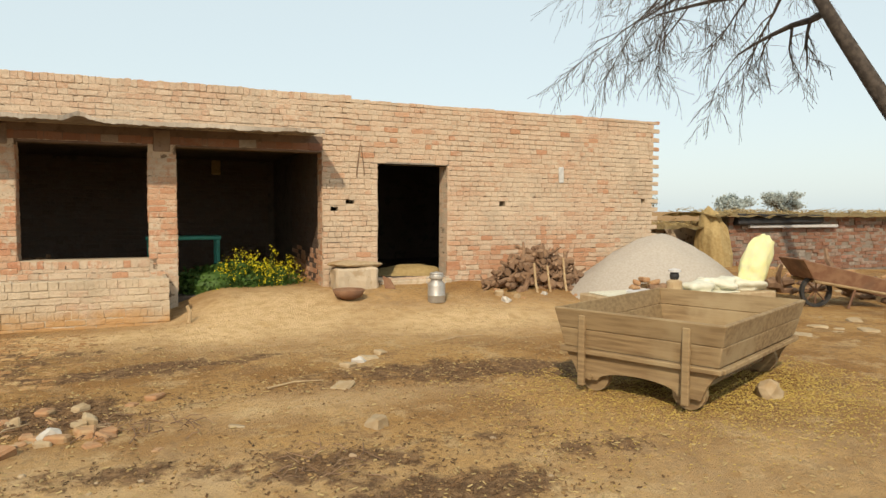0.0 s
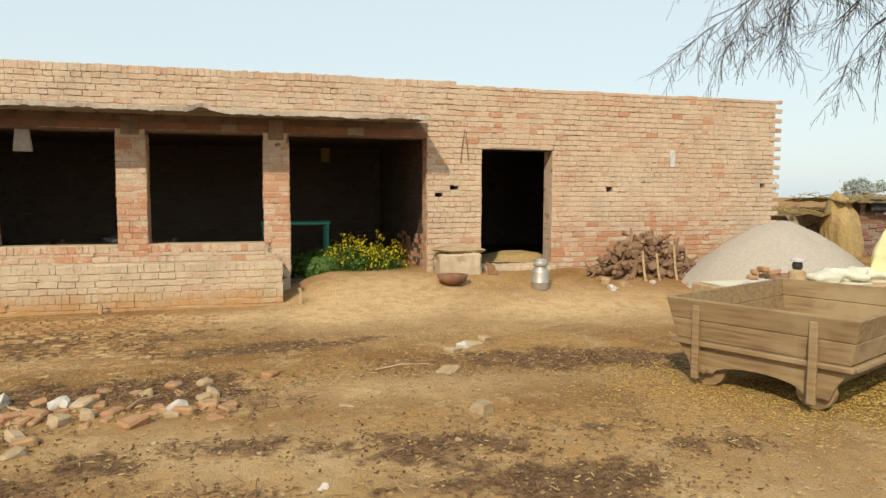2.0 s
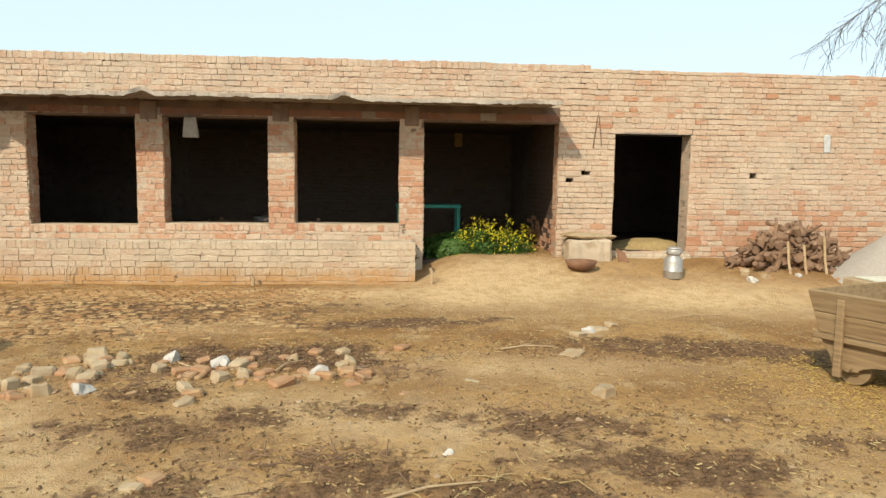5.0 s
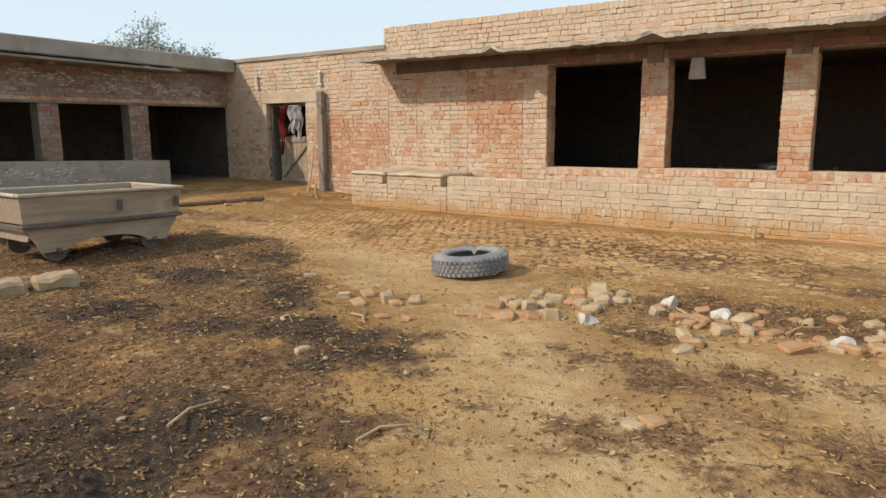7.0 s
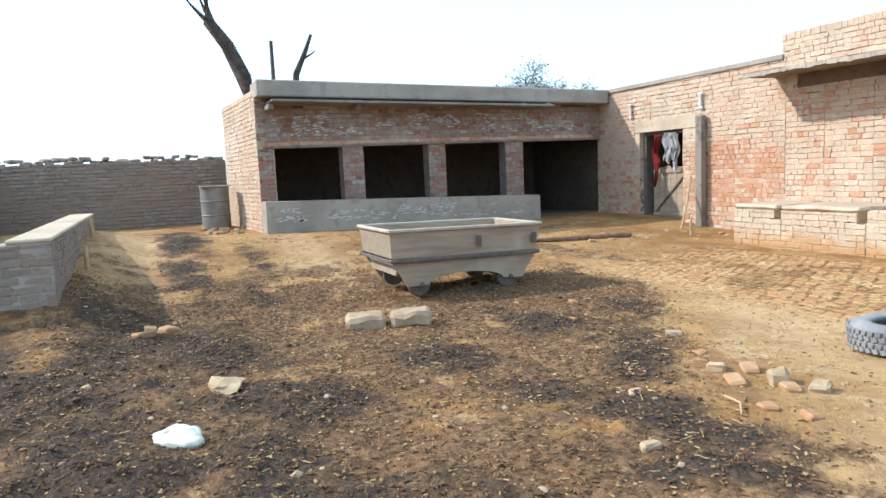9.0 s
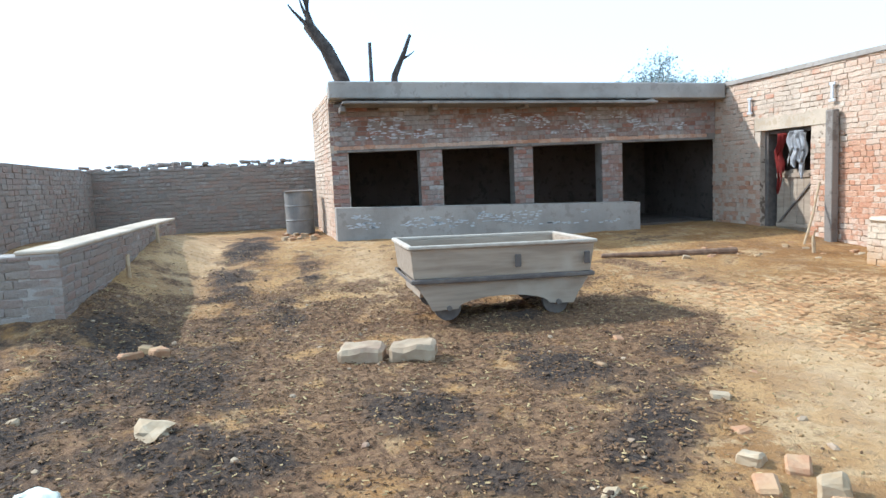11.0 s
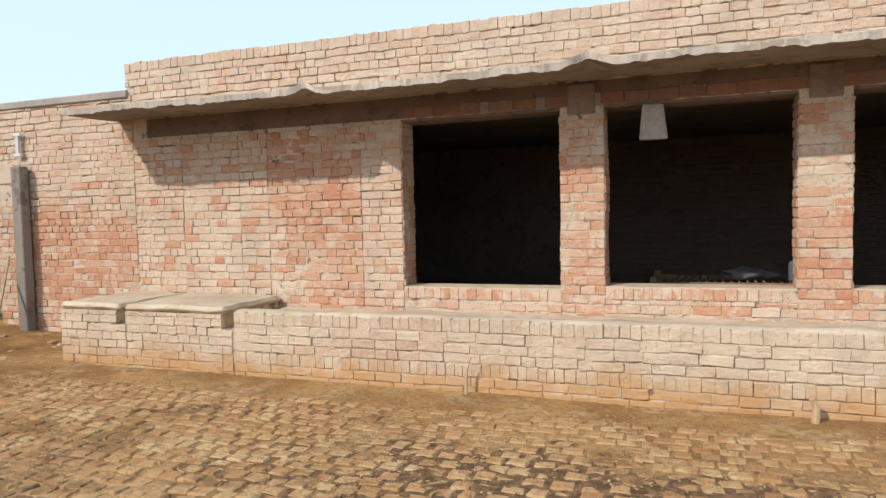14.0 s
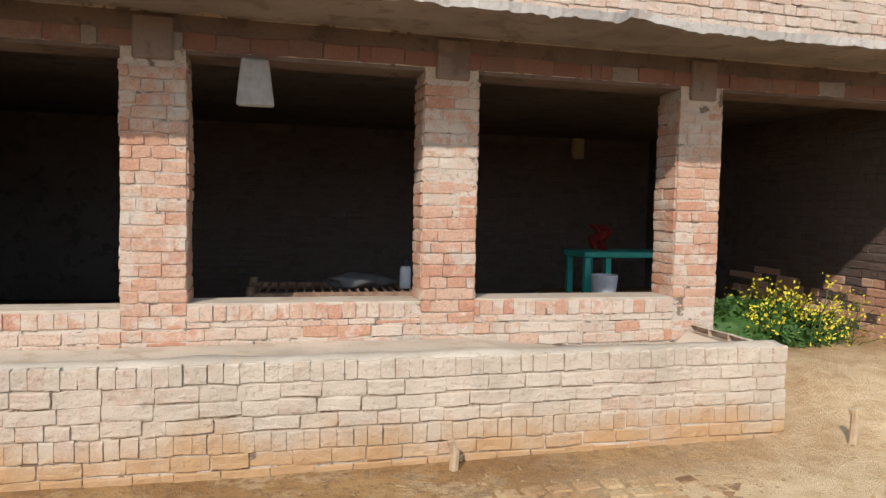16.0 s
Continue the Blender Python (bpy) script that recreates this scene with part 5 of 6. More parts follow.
def milk_can(m):
    c = thing("milk_can", m, "dull steel milk can standing on the earth", "can")
    part("body", lathe([(0.125, 0.0), (0.13, 0.01), (0.13, 0.1), (0.134, 0.105), (0.13, 0.11), (0.13, 0.24), (0.12, 0.28), (0.085, 0.31), (0.085, 0.34)], 28), STEEL, c, smooth=True)
    part("collar", lathe([(0.1, 0.34), (0.105, 0.35), (0.105, 0.4), (0.1, 0.41)], 28), STEEL, c, smooth=True)
    part("lid", lathe([(0.098, 0.412), (0.1, 0.43), (0.06, 0.44), (0.02, 0.45)], 24), STEEL, c, smooth=True)
    for s in (-1, 1):
        part("handle", tube([(s * 0.12, 0, 0.26), (s * 0.155, 0, 0.29), (s * 0.15, 0, 0.36), (s * 0.105, 0, 0.38)], 0.008, 6), STEEL, c)
    return c


milk_can(pose(7.35, -1.2, top_of_ground(7.35, -1.2) - 0.01))
bowl = tagged(part("bowl", lathe([(0.1, 0.0), (0.19, 0.05), (0.235, 0.14), (0.225, 0.145), (0.18, 0.06), (0.09, 0.02)], 28), RUST, smooth=True), "shallow rusty brown iron pan on the earth", "pan")
bowl.matrix_basis = pose(6.12, -0.86, top_of_ground(6.12, -0.86))
block = tagged(part("plaster_block", worn_box(6.06, 6.72, -0.4, -0.02, -0.05, 0.6, 3, 0.025, 6), CEMENT_PALE), "rough plastered masonry block beside the doorway", "block")
cap = tagged(part("stone_slab", rock((0.8, 0.42, 0.13), 21, subdivisions=3, angular=0.15), STONE), "broken stone slab lying on the block", "slab")
cap.matrix_basis = pose(6.42, -0.18, 0.64, 0, 3, 4)
shoe = tagged(part("bent_sheet", plank4((0, 0, 0), (0.14, -0.1, 0.0), (0.1, 0.02, 0.14), (-0.02, 0.08, 0.2), 0.01, (0, 1, 0)), RUST), "bent scrap of steel sheet by the doorway", "scrap")
shoe.matrix_basis = pose(6.82, -0.42, top_of_ground(6.82, -0.42))
wire = tagged(part("hanging_wire", tube([(6.55, -0.012, 2.5), (6.52, -0.02, 2.3), (6.49, -0.012, 2.0)], 0.007, 6), FIREWOOD), "dark rope hanging on the brick wall", "rope")
wire2 = tagged(part("hanging_wire", tube([(6.57, -0.012, 2.48), (6.6, -0.02, 2.2), (6.62, -0.012, 2.02)], 0.006, 6), FIREWOOD), "dark rope hanging on the brick wall", "rope")
rag = tagged(part("pale_rag", box(10.22, 10.33, -0.03, 0.0, 1.98, 2.26, 0.012, rough=0.01), WHITEWASH), "pale folded rag hanging on the brick wall", "rag")
straw_in = tagged(part("straw_mound", rock((1.5, 0.9, 0.4), 31, subdivisions=4, angular=0.3), STRAW), "orange straw heap inside the doorway", "straw")
straw_in.matrix_basis = pose(7.8, 0.95, 0.26)

# Firewood heap.
WOOD = []
r3 = random.Random(9)
for k in range(8):
    pts = [Vector((x, r3.uniform(-0.035, 0.035), r3.uniform(-0.035, 0.035))) for x in np.linspace(-0.2, 0.2, 6)]
    r = r3.uniform(0.03, 0.065)
    bm = tube(pts, [r * r3.uniform(0.8, 1.2) for _ in pts], 7)
    if k % 2:
        tube([pts[3], pts[3] + Vector((0.1, 0.1, 0.05)), pts[3] + Vector((0.16, 0.22, 0.1))], [r * 0.6, r * 0.5, r * 0.3], 6, bm)
    me = bpy.data.meshes.new("firewood")
    bm.to_mesh(me), bm.free()
    me.materials.append(FIREWOOD)
    WOOD.append(me)
for k in range(190):
    x = 9.45 + r3.gauss(0, 0.34)
    h = max(0.0, 0.6 - 0.62 * abs(x - 9.42)) * r3.random()
    y = -0.42 - r3.uniform(0.0, 0.5) * (1 - h)
    ob = new("firewood_stick", r3.choice(WOOD))
    ob.matrix_basis = pose(x, y, top_of_ground(x, y) + 0.04 + h, r3.uniform(0, 360), r3.uniform(-35, 35), r3.uniform(-70, 70)) @ Matrix.Scale(r3.uniform(0.6, 1.1), 4)
    tagged(ob, "crooked dry stick in the firewood heap", "firewood", "firewood heap")
for k in range(24):
    x, y = r3.uniform(8.3, 10.6), r3.uniform(-1.5, -0.6)
    drop(r3.choice(("stone", "brick", "brick", "white")), x, y, r3.uniform(0.6, 1.2), seed=k)
for x, h in ((9.2, 0.55), (9.45, 0.5), (9.75, 0.62)):
    t = tagged(part("upright_stake", tube([(x, -1.05, 0.05), (x - 0.03, -1.0, 0.05 + h * 0.5), (x - 0.05, -0.97, 0.1 + h)], [0.022, 0.02, 0.018], 7), STICK), "pale stake standing before the firewood", "stake", "stakes")
blue = tagged(part("blue_canister", rock((0.26, 0.16, 0.18), 44, subdivisions=3, angular=0.1), BLUE_PLASTIC, smooth=True), "small blue plastic canister by the firewood", "canister")
blue.matrix_basis = pose(10.15, -1.1, top_of_ground(10.15, -1.1) + 0.08)

# Sand heap.
bm = bmesh.new()
n_r, n_a = 22, 60
rings = []
for i in range(n_r + 1):
    r = 1.75 * i / n_r
    rings.append([bm.verts.new((r * math.cos(a), 0.8 * r * math.sin(a), max(-0.15, 0.98 * (1 - (r / 1.65) ** 1.55) + 0.03 * noise.noise(Vector((r * math.cos(a) * 3, r * math.sin(a) * 3, 0)))))) for a in np.linspace(0, 6.2832, n_a + 1)[:-1]])
for r0, r1 in zip(rings, rings[1:]):
    for k in range(n_a):
        bm.faces.new((r0[k], r1[k], r1[(k + 1) % n_a], r0[(k + 1) % n_a]))
sand = tagged(part("sand_mound", bm, SAND, smooth=True), "heap of grey sand against the store wall", "sand")
sand.matrix_basis = pose(11.35, -1.35, 0.13)

# Things on a low platform behind the cart.
platform = tagged(part("brick_platform", box(9.3, 12.3, -2.9, -2.0, -0.1, 0.28, 0.02), STONE), "low platform of loose bricks", "platform")
sheet = tagged(part("plastic_sheet", box(9.4, 11.6, -2.85, -2.1, 0.282, 0.3, 0.004), PLASTIC), "pale plastic sheet spread on the platform", "sheet")
tray = tagged(part("white_tray", box(9.75, 10.2, -2.75, -2.5, 0.302, 0.36, 0.01), WHITE_CLOTH), "flat white tray on the platform", "tray")
for k in range(5):
    ob = new("yellow_brick", CHUNKS["brick"][k])
    ob.matrix_basis = pose(9.9 + 0.09 * k, -2.5 + 0.05 * (k % 2), 0.362 + 0.05 * (k % 3), 8, 5, 40 * k)
    tagged(ob, "orange brick lying on the tray", "brick", "bricks on the tray")
# A can with a white lid and a dark waist; gives no light.
lamp = thing("lantern", pose(10.55, -2.6, 0.3), "small can with a white lid on the platform", "lantern")
part("base", lathe([(0.11, 0.0), (0.12, 0.02), (0.11, 0.16), (0.06, 0.19)], 18), STICK, lamp)
part("glass", lathe([(0.055, 0.19), (0.07, 0.24), (0.055, 0.3)], 16), TARP, lamp, "dark middle")
part("cap", lathe([(0.09, 0.3), (0.09, 0.33), (0.03, 0.35)], 16), WHITE_CLOTH, lamp, "white cap")
roll = tagged(part("log", tube([(10.15, -2.5, 0.37), (10.3, -2.52, 0.36), (10.45, -2.5, 0.37)], 0.065, 10), FIREWOOD), "short brown log on the platform", "log")
bm = rock((0.5, 0.36, 0.95), 61, subdivisions=4, angular=0.16)
for v in bm.verts:
    v.co.z += 0.4
    v.co.x += 0.32 * v.co.z
    v.co += Vector((0.02 * noise.noise(v.co * 9), 0.02 * noise.noise(v.co * 9 + Vector((5, 5, 5))), 0))
sack = tagged(part("sack", bm, YELLOW_SACK, smooth=True), "full pale yellow woven sack leaning on the platform", "sack")
sack.matrix_basis = pose(12.05, -2.6, 0.28)
for k in range(7):
    ob = tagged(part("crumpled_sack", rock((0.5, 0.35, 0.22), 70 + k, subdivisions=3, angular=0.4), PLASTIC, smooth=True), "crumpled white sack lying on the platform", "sack", "white sacks")
    ob.matrix_basis = pose(11.0 + 0.16 * k, -2.6 + 0.08 * (k % 3), 0.34 + 0.04 * (k % 2), 0, 0, 50 * k)

# Barrow beyond.
bar = thing("handcart", pose(13.3, -3.0, top_of_ground(13.3, -3.0), 0, 0, -22), "rusty tilted handcart with one spoked wheel", "handcart")
part("tray", plank4((-0.6, -0.35, 0.75), (0.9, -0.35, 0.4), (0.8, -0.3, 0.15), (-0.4, -0.3, 0.45), 0.03, (0, 1, 0)), RUST, bar, "rusty tray side")
part("tray", plank4((-0.6, 0.4, 0.75), (0.9, 0.4, 0.4), (0.8, 0.35, 0.15), (-0.4, 0.35, 0.45), 0.03, (0, -1, 0)), RUST, bar, "rusty tray side")
part("bed", plank4((-0.4, -0.3, 0.46), (0.8, -0.3, 0.16), (0.8, 0.35, 0.16), (-0.4, 0.35, 0.46), 0.03, (0, 0, 1)), RUST, bar)
part("front", plank4((-0.6, -0.35, 0.75), (-0.4, -0.3, 0.45), (-0.4, 0.35, 0.45), (-0.6, 0.4, 0.75), 0.03, (1, 0, 0)), RUST, bar)
wheel = part("wheel", lathe([(0.2, -0.035), (0.25, -0.03), (0.25, 0.03), (0.2, 0.035)], 26, close=True), RUBBER_IN, bar, "black rubber wheel")
wheel.matrix_basis = pose(-0.25, -0.1, 0.25, 90, 0, 0)
for k in range(4):
    part("spoke", tube([(0.21 * math.cos(k * 0.785), 0.21 * math.sin(k * 0.785), 0), (-0.21 * math.cos(k * 0.785), -0.21 * math.sin(k * 0.785), 0)], 0.012, 5), RUST, wheel)
for s in (-0.3, 0.34):
    part("shaft", tube([(-0.4, s, 0.42), (0.9, s, 0.1 + 0.1), (1.5, s, 0.45)], 0.025, 7), BROWN_WOOD, bar)
    part("leg", tube([(0.25, s, 0.3), (0.15, s, 0.0)], 0.02, 6), RUST, bar)

# Boundary at the far right: loose brick stack under thatch.
stack = wall_slab("wall_stack", pose(0, 1.0, 0), 15.4, 26, -0.2, 1.36, 0.6, [], MORTAR_GREY, "stacked old bricks along the far boundary")
bricks(stack, ID, courses(15.4, 22, 0.1, 1.38, seed=160, lens=STRETCH), blend(BRICK_DARK_RED, BRICK_GREY, lambda u, z: 0.45), (16.5, 0.8), 280, jitter=0.02, missing=0.09)
back_low = wall_slab("wall_rear", pose(0, 2.2, 0), 12.5, 26, -0.2, 1.25, 0.3, [], MORTAR, "low mud wall behind the yard")
r4 = random.Random(12)


def thatch(name, x0, x1, y0, y1, z, label, n):
    t = thing(name, pose(0, 0, 0), label, "thatch")
    bm = bmesh.new()
    nx = int((x1 - x0) / 0.12)
    g = [[bm.verts.new((x0 + (x1 - x0) * i / nx, y0 + (y1 - y0) * j / 5, z + 0.1 * math.sin(j / 5 * 3.14) + 0.06 * noise.noise(Vector((i * 0.4, j * 0.6, 4))))) for j in range(6)] for i in range(nx + 1)]
    for i in range(nx):
        for j in range(5):
            bm.faces.new((g[i][j], g[i + 1][j], g[i + 1][j + 1], g[i][j + 1]))
    bmesh.ops.solidify(bm, geom=bm.faces[:], thickness=0.09)
    part("layer", bm, STRAW, t)
    straws = bmesh.new()
    for _ in range(n):
        x, y = r4.uniform(x0, x1), r4.uniform(y0 - 0.05, y1)
        d = Vector((r4.uniform(-1, 1), r4.uniform(-1.2, 0.2), r4.uniform(-0.5, 0.35))) * 0.22
        p = Vector((x, y, z + 0.1 + r4.uniform(-0.04, 0.06)))
        tube([p, p + d], [0.008, 0.004], 3, straws, False)
    tagged(part("straw_fringe", straws, STRAW, t), kind="stuff")
    return t


thatch("thatch", 14.6, 24, 0.7, 2.3, 1.38, "dry yellow thatch laid over the brick stack", 700)
thatch("thatch", 12.6, 14.6, 0.9, 2.3, 1.12, "dry yellow thatch on the low wall", 200)
mud = tagged(part("straw_stack", rock((0.9, 0.8, 2.3), 81, subdivisions=4, angular=0.22), STRAW), "rounded straw-plastered stack by the wall", "stack")
mud.matrix_basis = pose(14.95, 1.0, 0.25)
tarp = tagged(part("tarpaulin", box(15.5, 18.2, 0.82, 0.98, 1.2, 1.42, 0.03, rough=0.05), TARP), "black tarpaulin hanging under the thatch", "tarpaulin")
rail = tagged(part("long_board", box(15.9, 18.8, 0.86, 0.94, 1.12, 1.19, 0.01), WHITE_CLOTH), "long pale board lying on the bricks", "board")
for k in range(40):
    x, y = r4.uniform(13.5, 18.5), r4.uniform(-2.5, 0.6)
    drop(r4.choice(("stone", "brick", "brick")), x, y, r4.uniform(0.8, 1.6), seed=k)
for k in range(14):
    drop("stone", r4.uniform(9.6, 13.5), r4.uniform(-5.0, -3.6), r4.uniform(1.0, 2.0), squash=0.35)
for k in range(26):
    x, y = r4.uniform(13.5, 16.5), r4.uniform(-3.5, -1.2)
    ob = new("brushwood_stick", r4.choice(WOOD))
    ob.matrix_basis = pose(x, y, top_of_ground(x, y) + r4.uniform(0.05, 0.45), r4.uniform(0, 360), r4.uniform(-30, 30), r4.uniform(0, 180)) @ Matrix.Scale(r4.uniform(0.9, 1.7), 4)
    tagged(ob, "dry brushwood stick in the junk heap", "firewood", "brushwood heap")

# ---- inside the cow house ----
heap = thing("fodder_heap", pose(4.75, 0.85, 0.17), "heap of cut green mustard fodder with yellow flowers", "fodder")
bm = rock((1.75, 1.1, 0.75), 91, subdivisions=4, angular=0.2)
part("mound", bm, GREEN, heap)
leaves, blooms, stems = [[], []], [[], []], bmesh.new()
r5 = random.Random(15)


def quad(store, p, size, d, up):
    a = d.normalized() * size
    b = up.normalized() * size * 0.45
    o = len(store[0])
    store[0].extend([tuple(p - b * 0.4), tuple(p + a * 0.5 - b), tuple(p + a), tuple(p + a * 0.5 + b)])
    store[1].append((o, o + 1, o + 2, o + 3))


for _ in range(5200):
    a, e = r5.uniform(0, 6.283), math.asin(r5.random())
    p = Vector((0.86 * math.cos(a) * math.cos(e), 0.56 * math.sin(a) * math.cos(e), 0.42 * math.sin(e))) * r5.uniform(0.92, 1.12)
    p.x += 0.12 * r5.gauss(0, 1)
    d = Vector((r5.uniform(-1, 1), r5.uniform(-1.3, 0.6), r5.uniform(-0.6, 0.8)))
    quad(leaves, p, r5.uniform(0.03, 0.085), d, Vector((r5.uniform(-1, 1), r5.uniform(-1, 1), r5.uniform(-1, 1))))
for _ in range(110):
    a = r5.gauss(-1.2, 0.5)
    p = Vector((r5.uniform(-0.2, 0.8), -0.35 + r5.uniform(-0.2, 0.3), 0.1 + r5.uniform(-0.1, 0.2)))
    tip = p + Vector((r5.uniform(-0.15, 0.2), r5.uniform(-0.25, 0.05), r5.uniform(0.1, 0.42)))
    tube([p, (p + tip) / 2 + Vector((0, 0, 0.04)), tip], [0.005, 0.004, 0.003], 4, stems, False)
    for _ in range(9):
        q = tip + Vector((r5.gauss(0, 0.03), r5.gauss(0, 0.03), r5.gauss(0, 0.04)))
        quad(blooms, q, r5.uniform(0.02, 0.035), Vector((r5.uniform(-1, 1), r5.uniform(-1, 0.3), r5.uniform(-1, 1))), Vector((r5.uniform(-1, 1), r5.uniform(-1, 1), r5.uniform(-1, 1))))
for _ in range(700):
    p = Vector((r5.uniform(-0.4, 0.95), -0.62 + r5.gauss(0, 0.06), r5.uniform(-0.02, 0.12)))
    quad(blooms, p, r5.uniform(0.02, 0.04), Vector((r5.uniform(-1, 1), r5.uniform(-1, 0.3), r5.uniform(-0.5, 1))), Vector((r5.uniform(-1, 1), r5.uniform(-1, 1), r5.uniform(-1, 1))))
tagged(mesh_object("leaf_layer", leaves[0], leaves[1], GREEN, heap), "fresh green leaves", kind="stuff")
tagged(mesh_object("flower_layer", blooms[0], blooms[1], YELLOW, heap), "small yellow flowers", kind="stuff")
tagged(part("stem_layer", stems, GREEN, heap), "thin green stems", kind="stuff")

table = thing("teal_bench", pose(4.0, 1.7, 0.2), "teal painted wooden bench with a shelf of gear", "bench")
part("top", box(-0.55, 0.6, -0.25, 0.25, 0.78, 0.84, 0.008), TEAL, table)
for x in (-0.5, -0.28, 0.55):
    for y in (-0.2, 0.2):
        part("leg", box(x - 0.03, x + 0.03, y - 0.03, y + 0.03, 0, 0.778, 0.005), TEAL, table)
bucket = tagged(part("white_bucket", lathe([(0.1, 0.0), (0.13, 0.3), (0.125, 0.305), (0.09, 0.02)], 20), WHITE_CLOTH), "small white plastic bucket beside the bench", "bucket")
bucket.matrix_basis = pose(3.62, 1.36, 0.52)
stool = tagged(part("crate", box(-0.2, 0.2, -0.2, 0.2, 0, 0.32, 0.01), FIREWOOD), "dark wooden crate under the bucket", "crate")
stool.matrix_basis = pose(3.62, 1.36, 0.2)
cloth("red_cloth", pose(3.75, 1.75, 1.3), 0.2, 0.25, RED_CLOTH, "red cloth bundle hanging in the dark cow house", 5.0)
ochre = tagged(part("ochre_bag", box(4.74, 4.92, 4.6, 4.7, 2.2, 2.5, 0.02), STRAW), "small ochre bag hanging in the dark cow house", "bag")
cot = thing("charpoy", pose(1.2, 1.5, 0.2), "dark wooden rope cot with a crumpled cloth", "cot")
for x in (-0.85, 0.85):
    for y in (-0.4, 0.4):
        part("leg", lathe([(0.03, 0.0), (0.04, 0.2), (0.03, 0.3), (0.045, 0.4), (0.035, 0.56)], 10), FIREWOOD, cot).matrix_basis = pose(x, y, 0)
for s in (-1, 1):
    part("rail", tube([(-0.85, s * 0.4, 0.48), (0.85, s * 0.4, 0.48)], 0.032, 8), FIREWOOD, cot)
    part("rail", tube([(s * 0.85, -0.4, 0.48), (s * 0.85, 0.4, 0.48)], 0.032, 8), FIREWOOD, cot)
for k in range(22):
    x = -0.8 + k * 0.076
    part("rope", tube([(x, -0.4, 0.5), (x + 0.03, 0.4, 0.5)], 0.014, 5), FIREWOOD, cot)
bm = rock((0.55, 0.4, 0.14), 95, subdivisions=3, angular=0.4)
quilt = tagged(part("quilt", bm, DARK_CLOTH, smooth=True), "crumpled greyish quilt lying on the cot", "quilt")
quilt.matrix_basis = pose(1.25, 1.5, 0.76)
flask = thing("flask", pose(1.66, 1.3, 0.715), "steel flask with a dark cap on the cot", "flask")
part("body", lathe([(0.045, 0.0), (0.05, 0.01), (0.05, 0.17), (0.035, 0.2)], 16), WHITE_CLOTH, flask, smooth=True)
part("cap", lathe([(0.036, 0.2), (0.036, 0.25), (0.02, 0.255)], 14), TARP, flask, "dark cap")
bm = box(-0.085, 0.085, -0.03, 0.02, -0.3, 0.0, 0.012)
for v in bm.verts:
    v.co.x *= 1 + 0.35 * (-v.co.z) / 0.3
    v.co += Vector((0.01 * noise.noise(v.co * 14), 0.02 * noise.noise(v.co * 11), 0))
hang = tagged(part("hanging_bag", bm, CANVAS), "pale sackcloth bag hanging from the lintel", "bag")
hang.matrix_basis = pose(0.41, -0.03, 2.35)
for x, y, h in ((1.49, -1.08, 0.16), (-0.99, -1.04, 0.3), (3.93, -1.28, 0.22), (-6.6, -10.13, 0.27), (-8.7, -10.18, 0.27)):
    st = tagged(part("tether_peg", tube([(0, 0, -0.08), (0.01, 0, h * 0.6), (-0.015 if h < 0.28 else 0.05, 0, h)], [0.028, 0.026, 0.022] if h < 0.28 else [0.012, 0.01, 0.006], 8), STICK), "short wooden tether peg in the earth", "peg", "tether pegs")
    st.matrix_basis = pose(x, y, top_of_ground(x, y))


# ---- trees ----
def branch(bm, p, d, length, radius, rnd, depth, droop, spread, sides=6, n=5):
    pts, rad = [p.copy()], [radius]
    for k in range(n):
        d = (d + Vector((rnd.gauss(0, spread * 0.35), rnd.gauss(0, spread * 0.35), rnd.gauss(0, spread * 0.3) - droop))).normalized()
        p = p + d * length / n
        pts.append(p.copy())
        rad.append(max(0.0025, radius * (1 - 0.75 * (k + 1) / n)))
    tube(pts, rad, sides, bm, False)
    if depth > 0:
        for k in range(1, n + 1):
            for _ in range(1 if depth > 2 else 2):
                nd = (d + Vector((rnd.gauss(0, spread), rnd.gauss(0, spread), rnd.gauss(0, spread) - droop * 2))).normalized()
                branch(bm, pts[k], nd, length * rnd.uniform(0.4, 0.62), rad[k] * 0.6, rnd, depth - 1, droop, spread, max(3, sides - 2), 4)


def bare_tree(m, trunk, radii, limbs, seed, label, droop, spread, depth=2):
    t = thing("bare_tree", m, label, "tree")
    part("trunk", tube(trunk, radii, 12), BARK, t, smooth=True)
    rnd = random.Random(seed)
    for p, d, l, r in limbs:
        bm = bmesh.new()
        branch(bm, Vector(p), Vector(d).normalized(), l, r, rnd, depth, droop, spread)
        part("limb", bm, BARK, t)
    return t


bare_tree(pose(3.444, -10.312, 1.49) @ Matrix.Scale(1.6, 4) @ pose(-3.444, 10.312, -1.49), [(11.75, -6.3, -0.1), (11.6, -6.1, 0.8), (11.3, -5.75, 1.8), (10.88, -5.39, 2.7), (10.52, -5.11, 3.45), (10.3, -4.96, 3.9), (10.15, -4.8, 4.6)], [0.16, 0.135, 0.11, 0.092, 0.078, 0.066, 0.055],
          [((10.3, -4.96, 3.9), (-1.3, 1.1, 0.5), 1.7, 0.045), ((10.15, -4.8, 4.6), (-1.3, 1.2, 0.1), 1.9, 0.04), ((10.15, -4.8, 4.6), (-0.2, 0.9, 0.35), 1.8, 0.04), ((10.15, -4.8, 4.6), (0.9, 0.7, 0.5), 1.5, 0.05),
           ((10.4, -5.0, 3.7), (0.5, 1.1, 0.5), 1.3, 0.045), ((10.15, -4.8, 4.6), (-0.8, 1.4, 0.35), 1.9, 0.04)],
          4, "bare grey tree with fine drooping twigs beside the yard", 0.09, 0.46, 3)
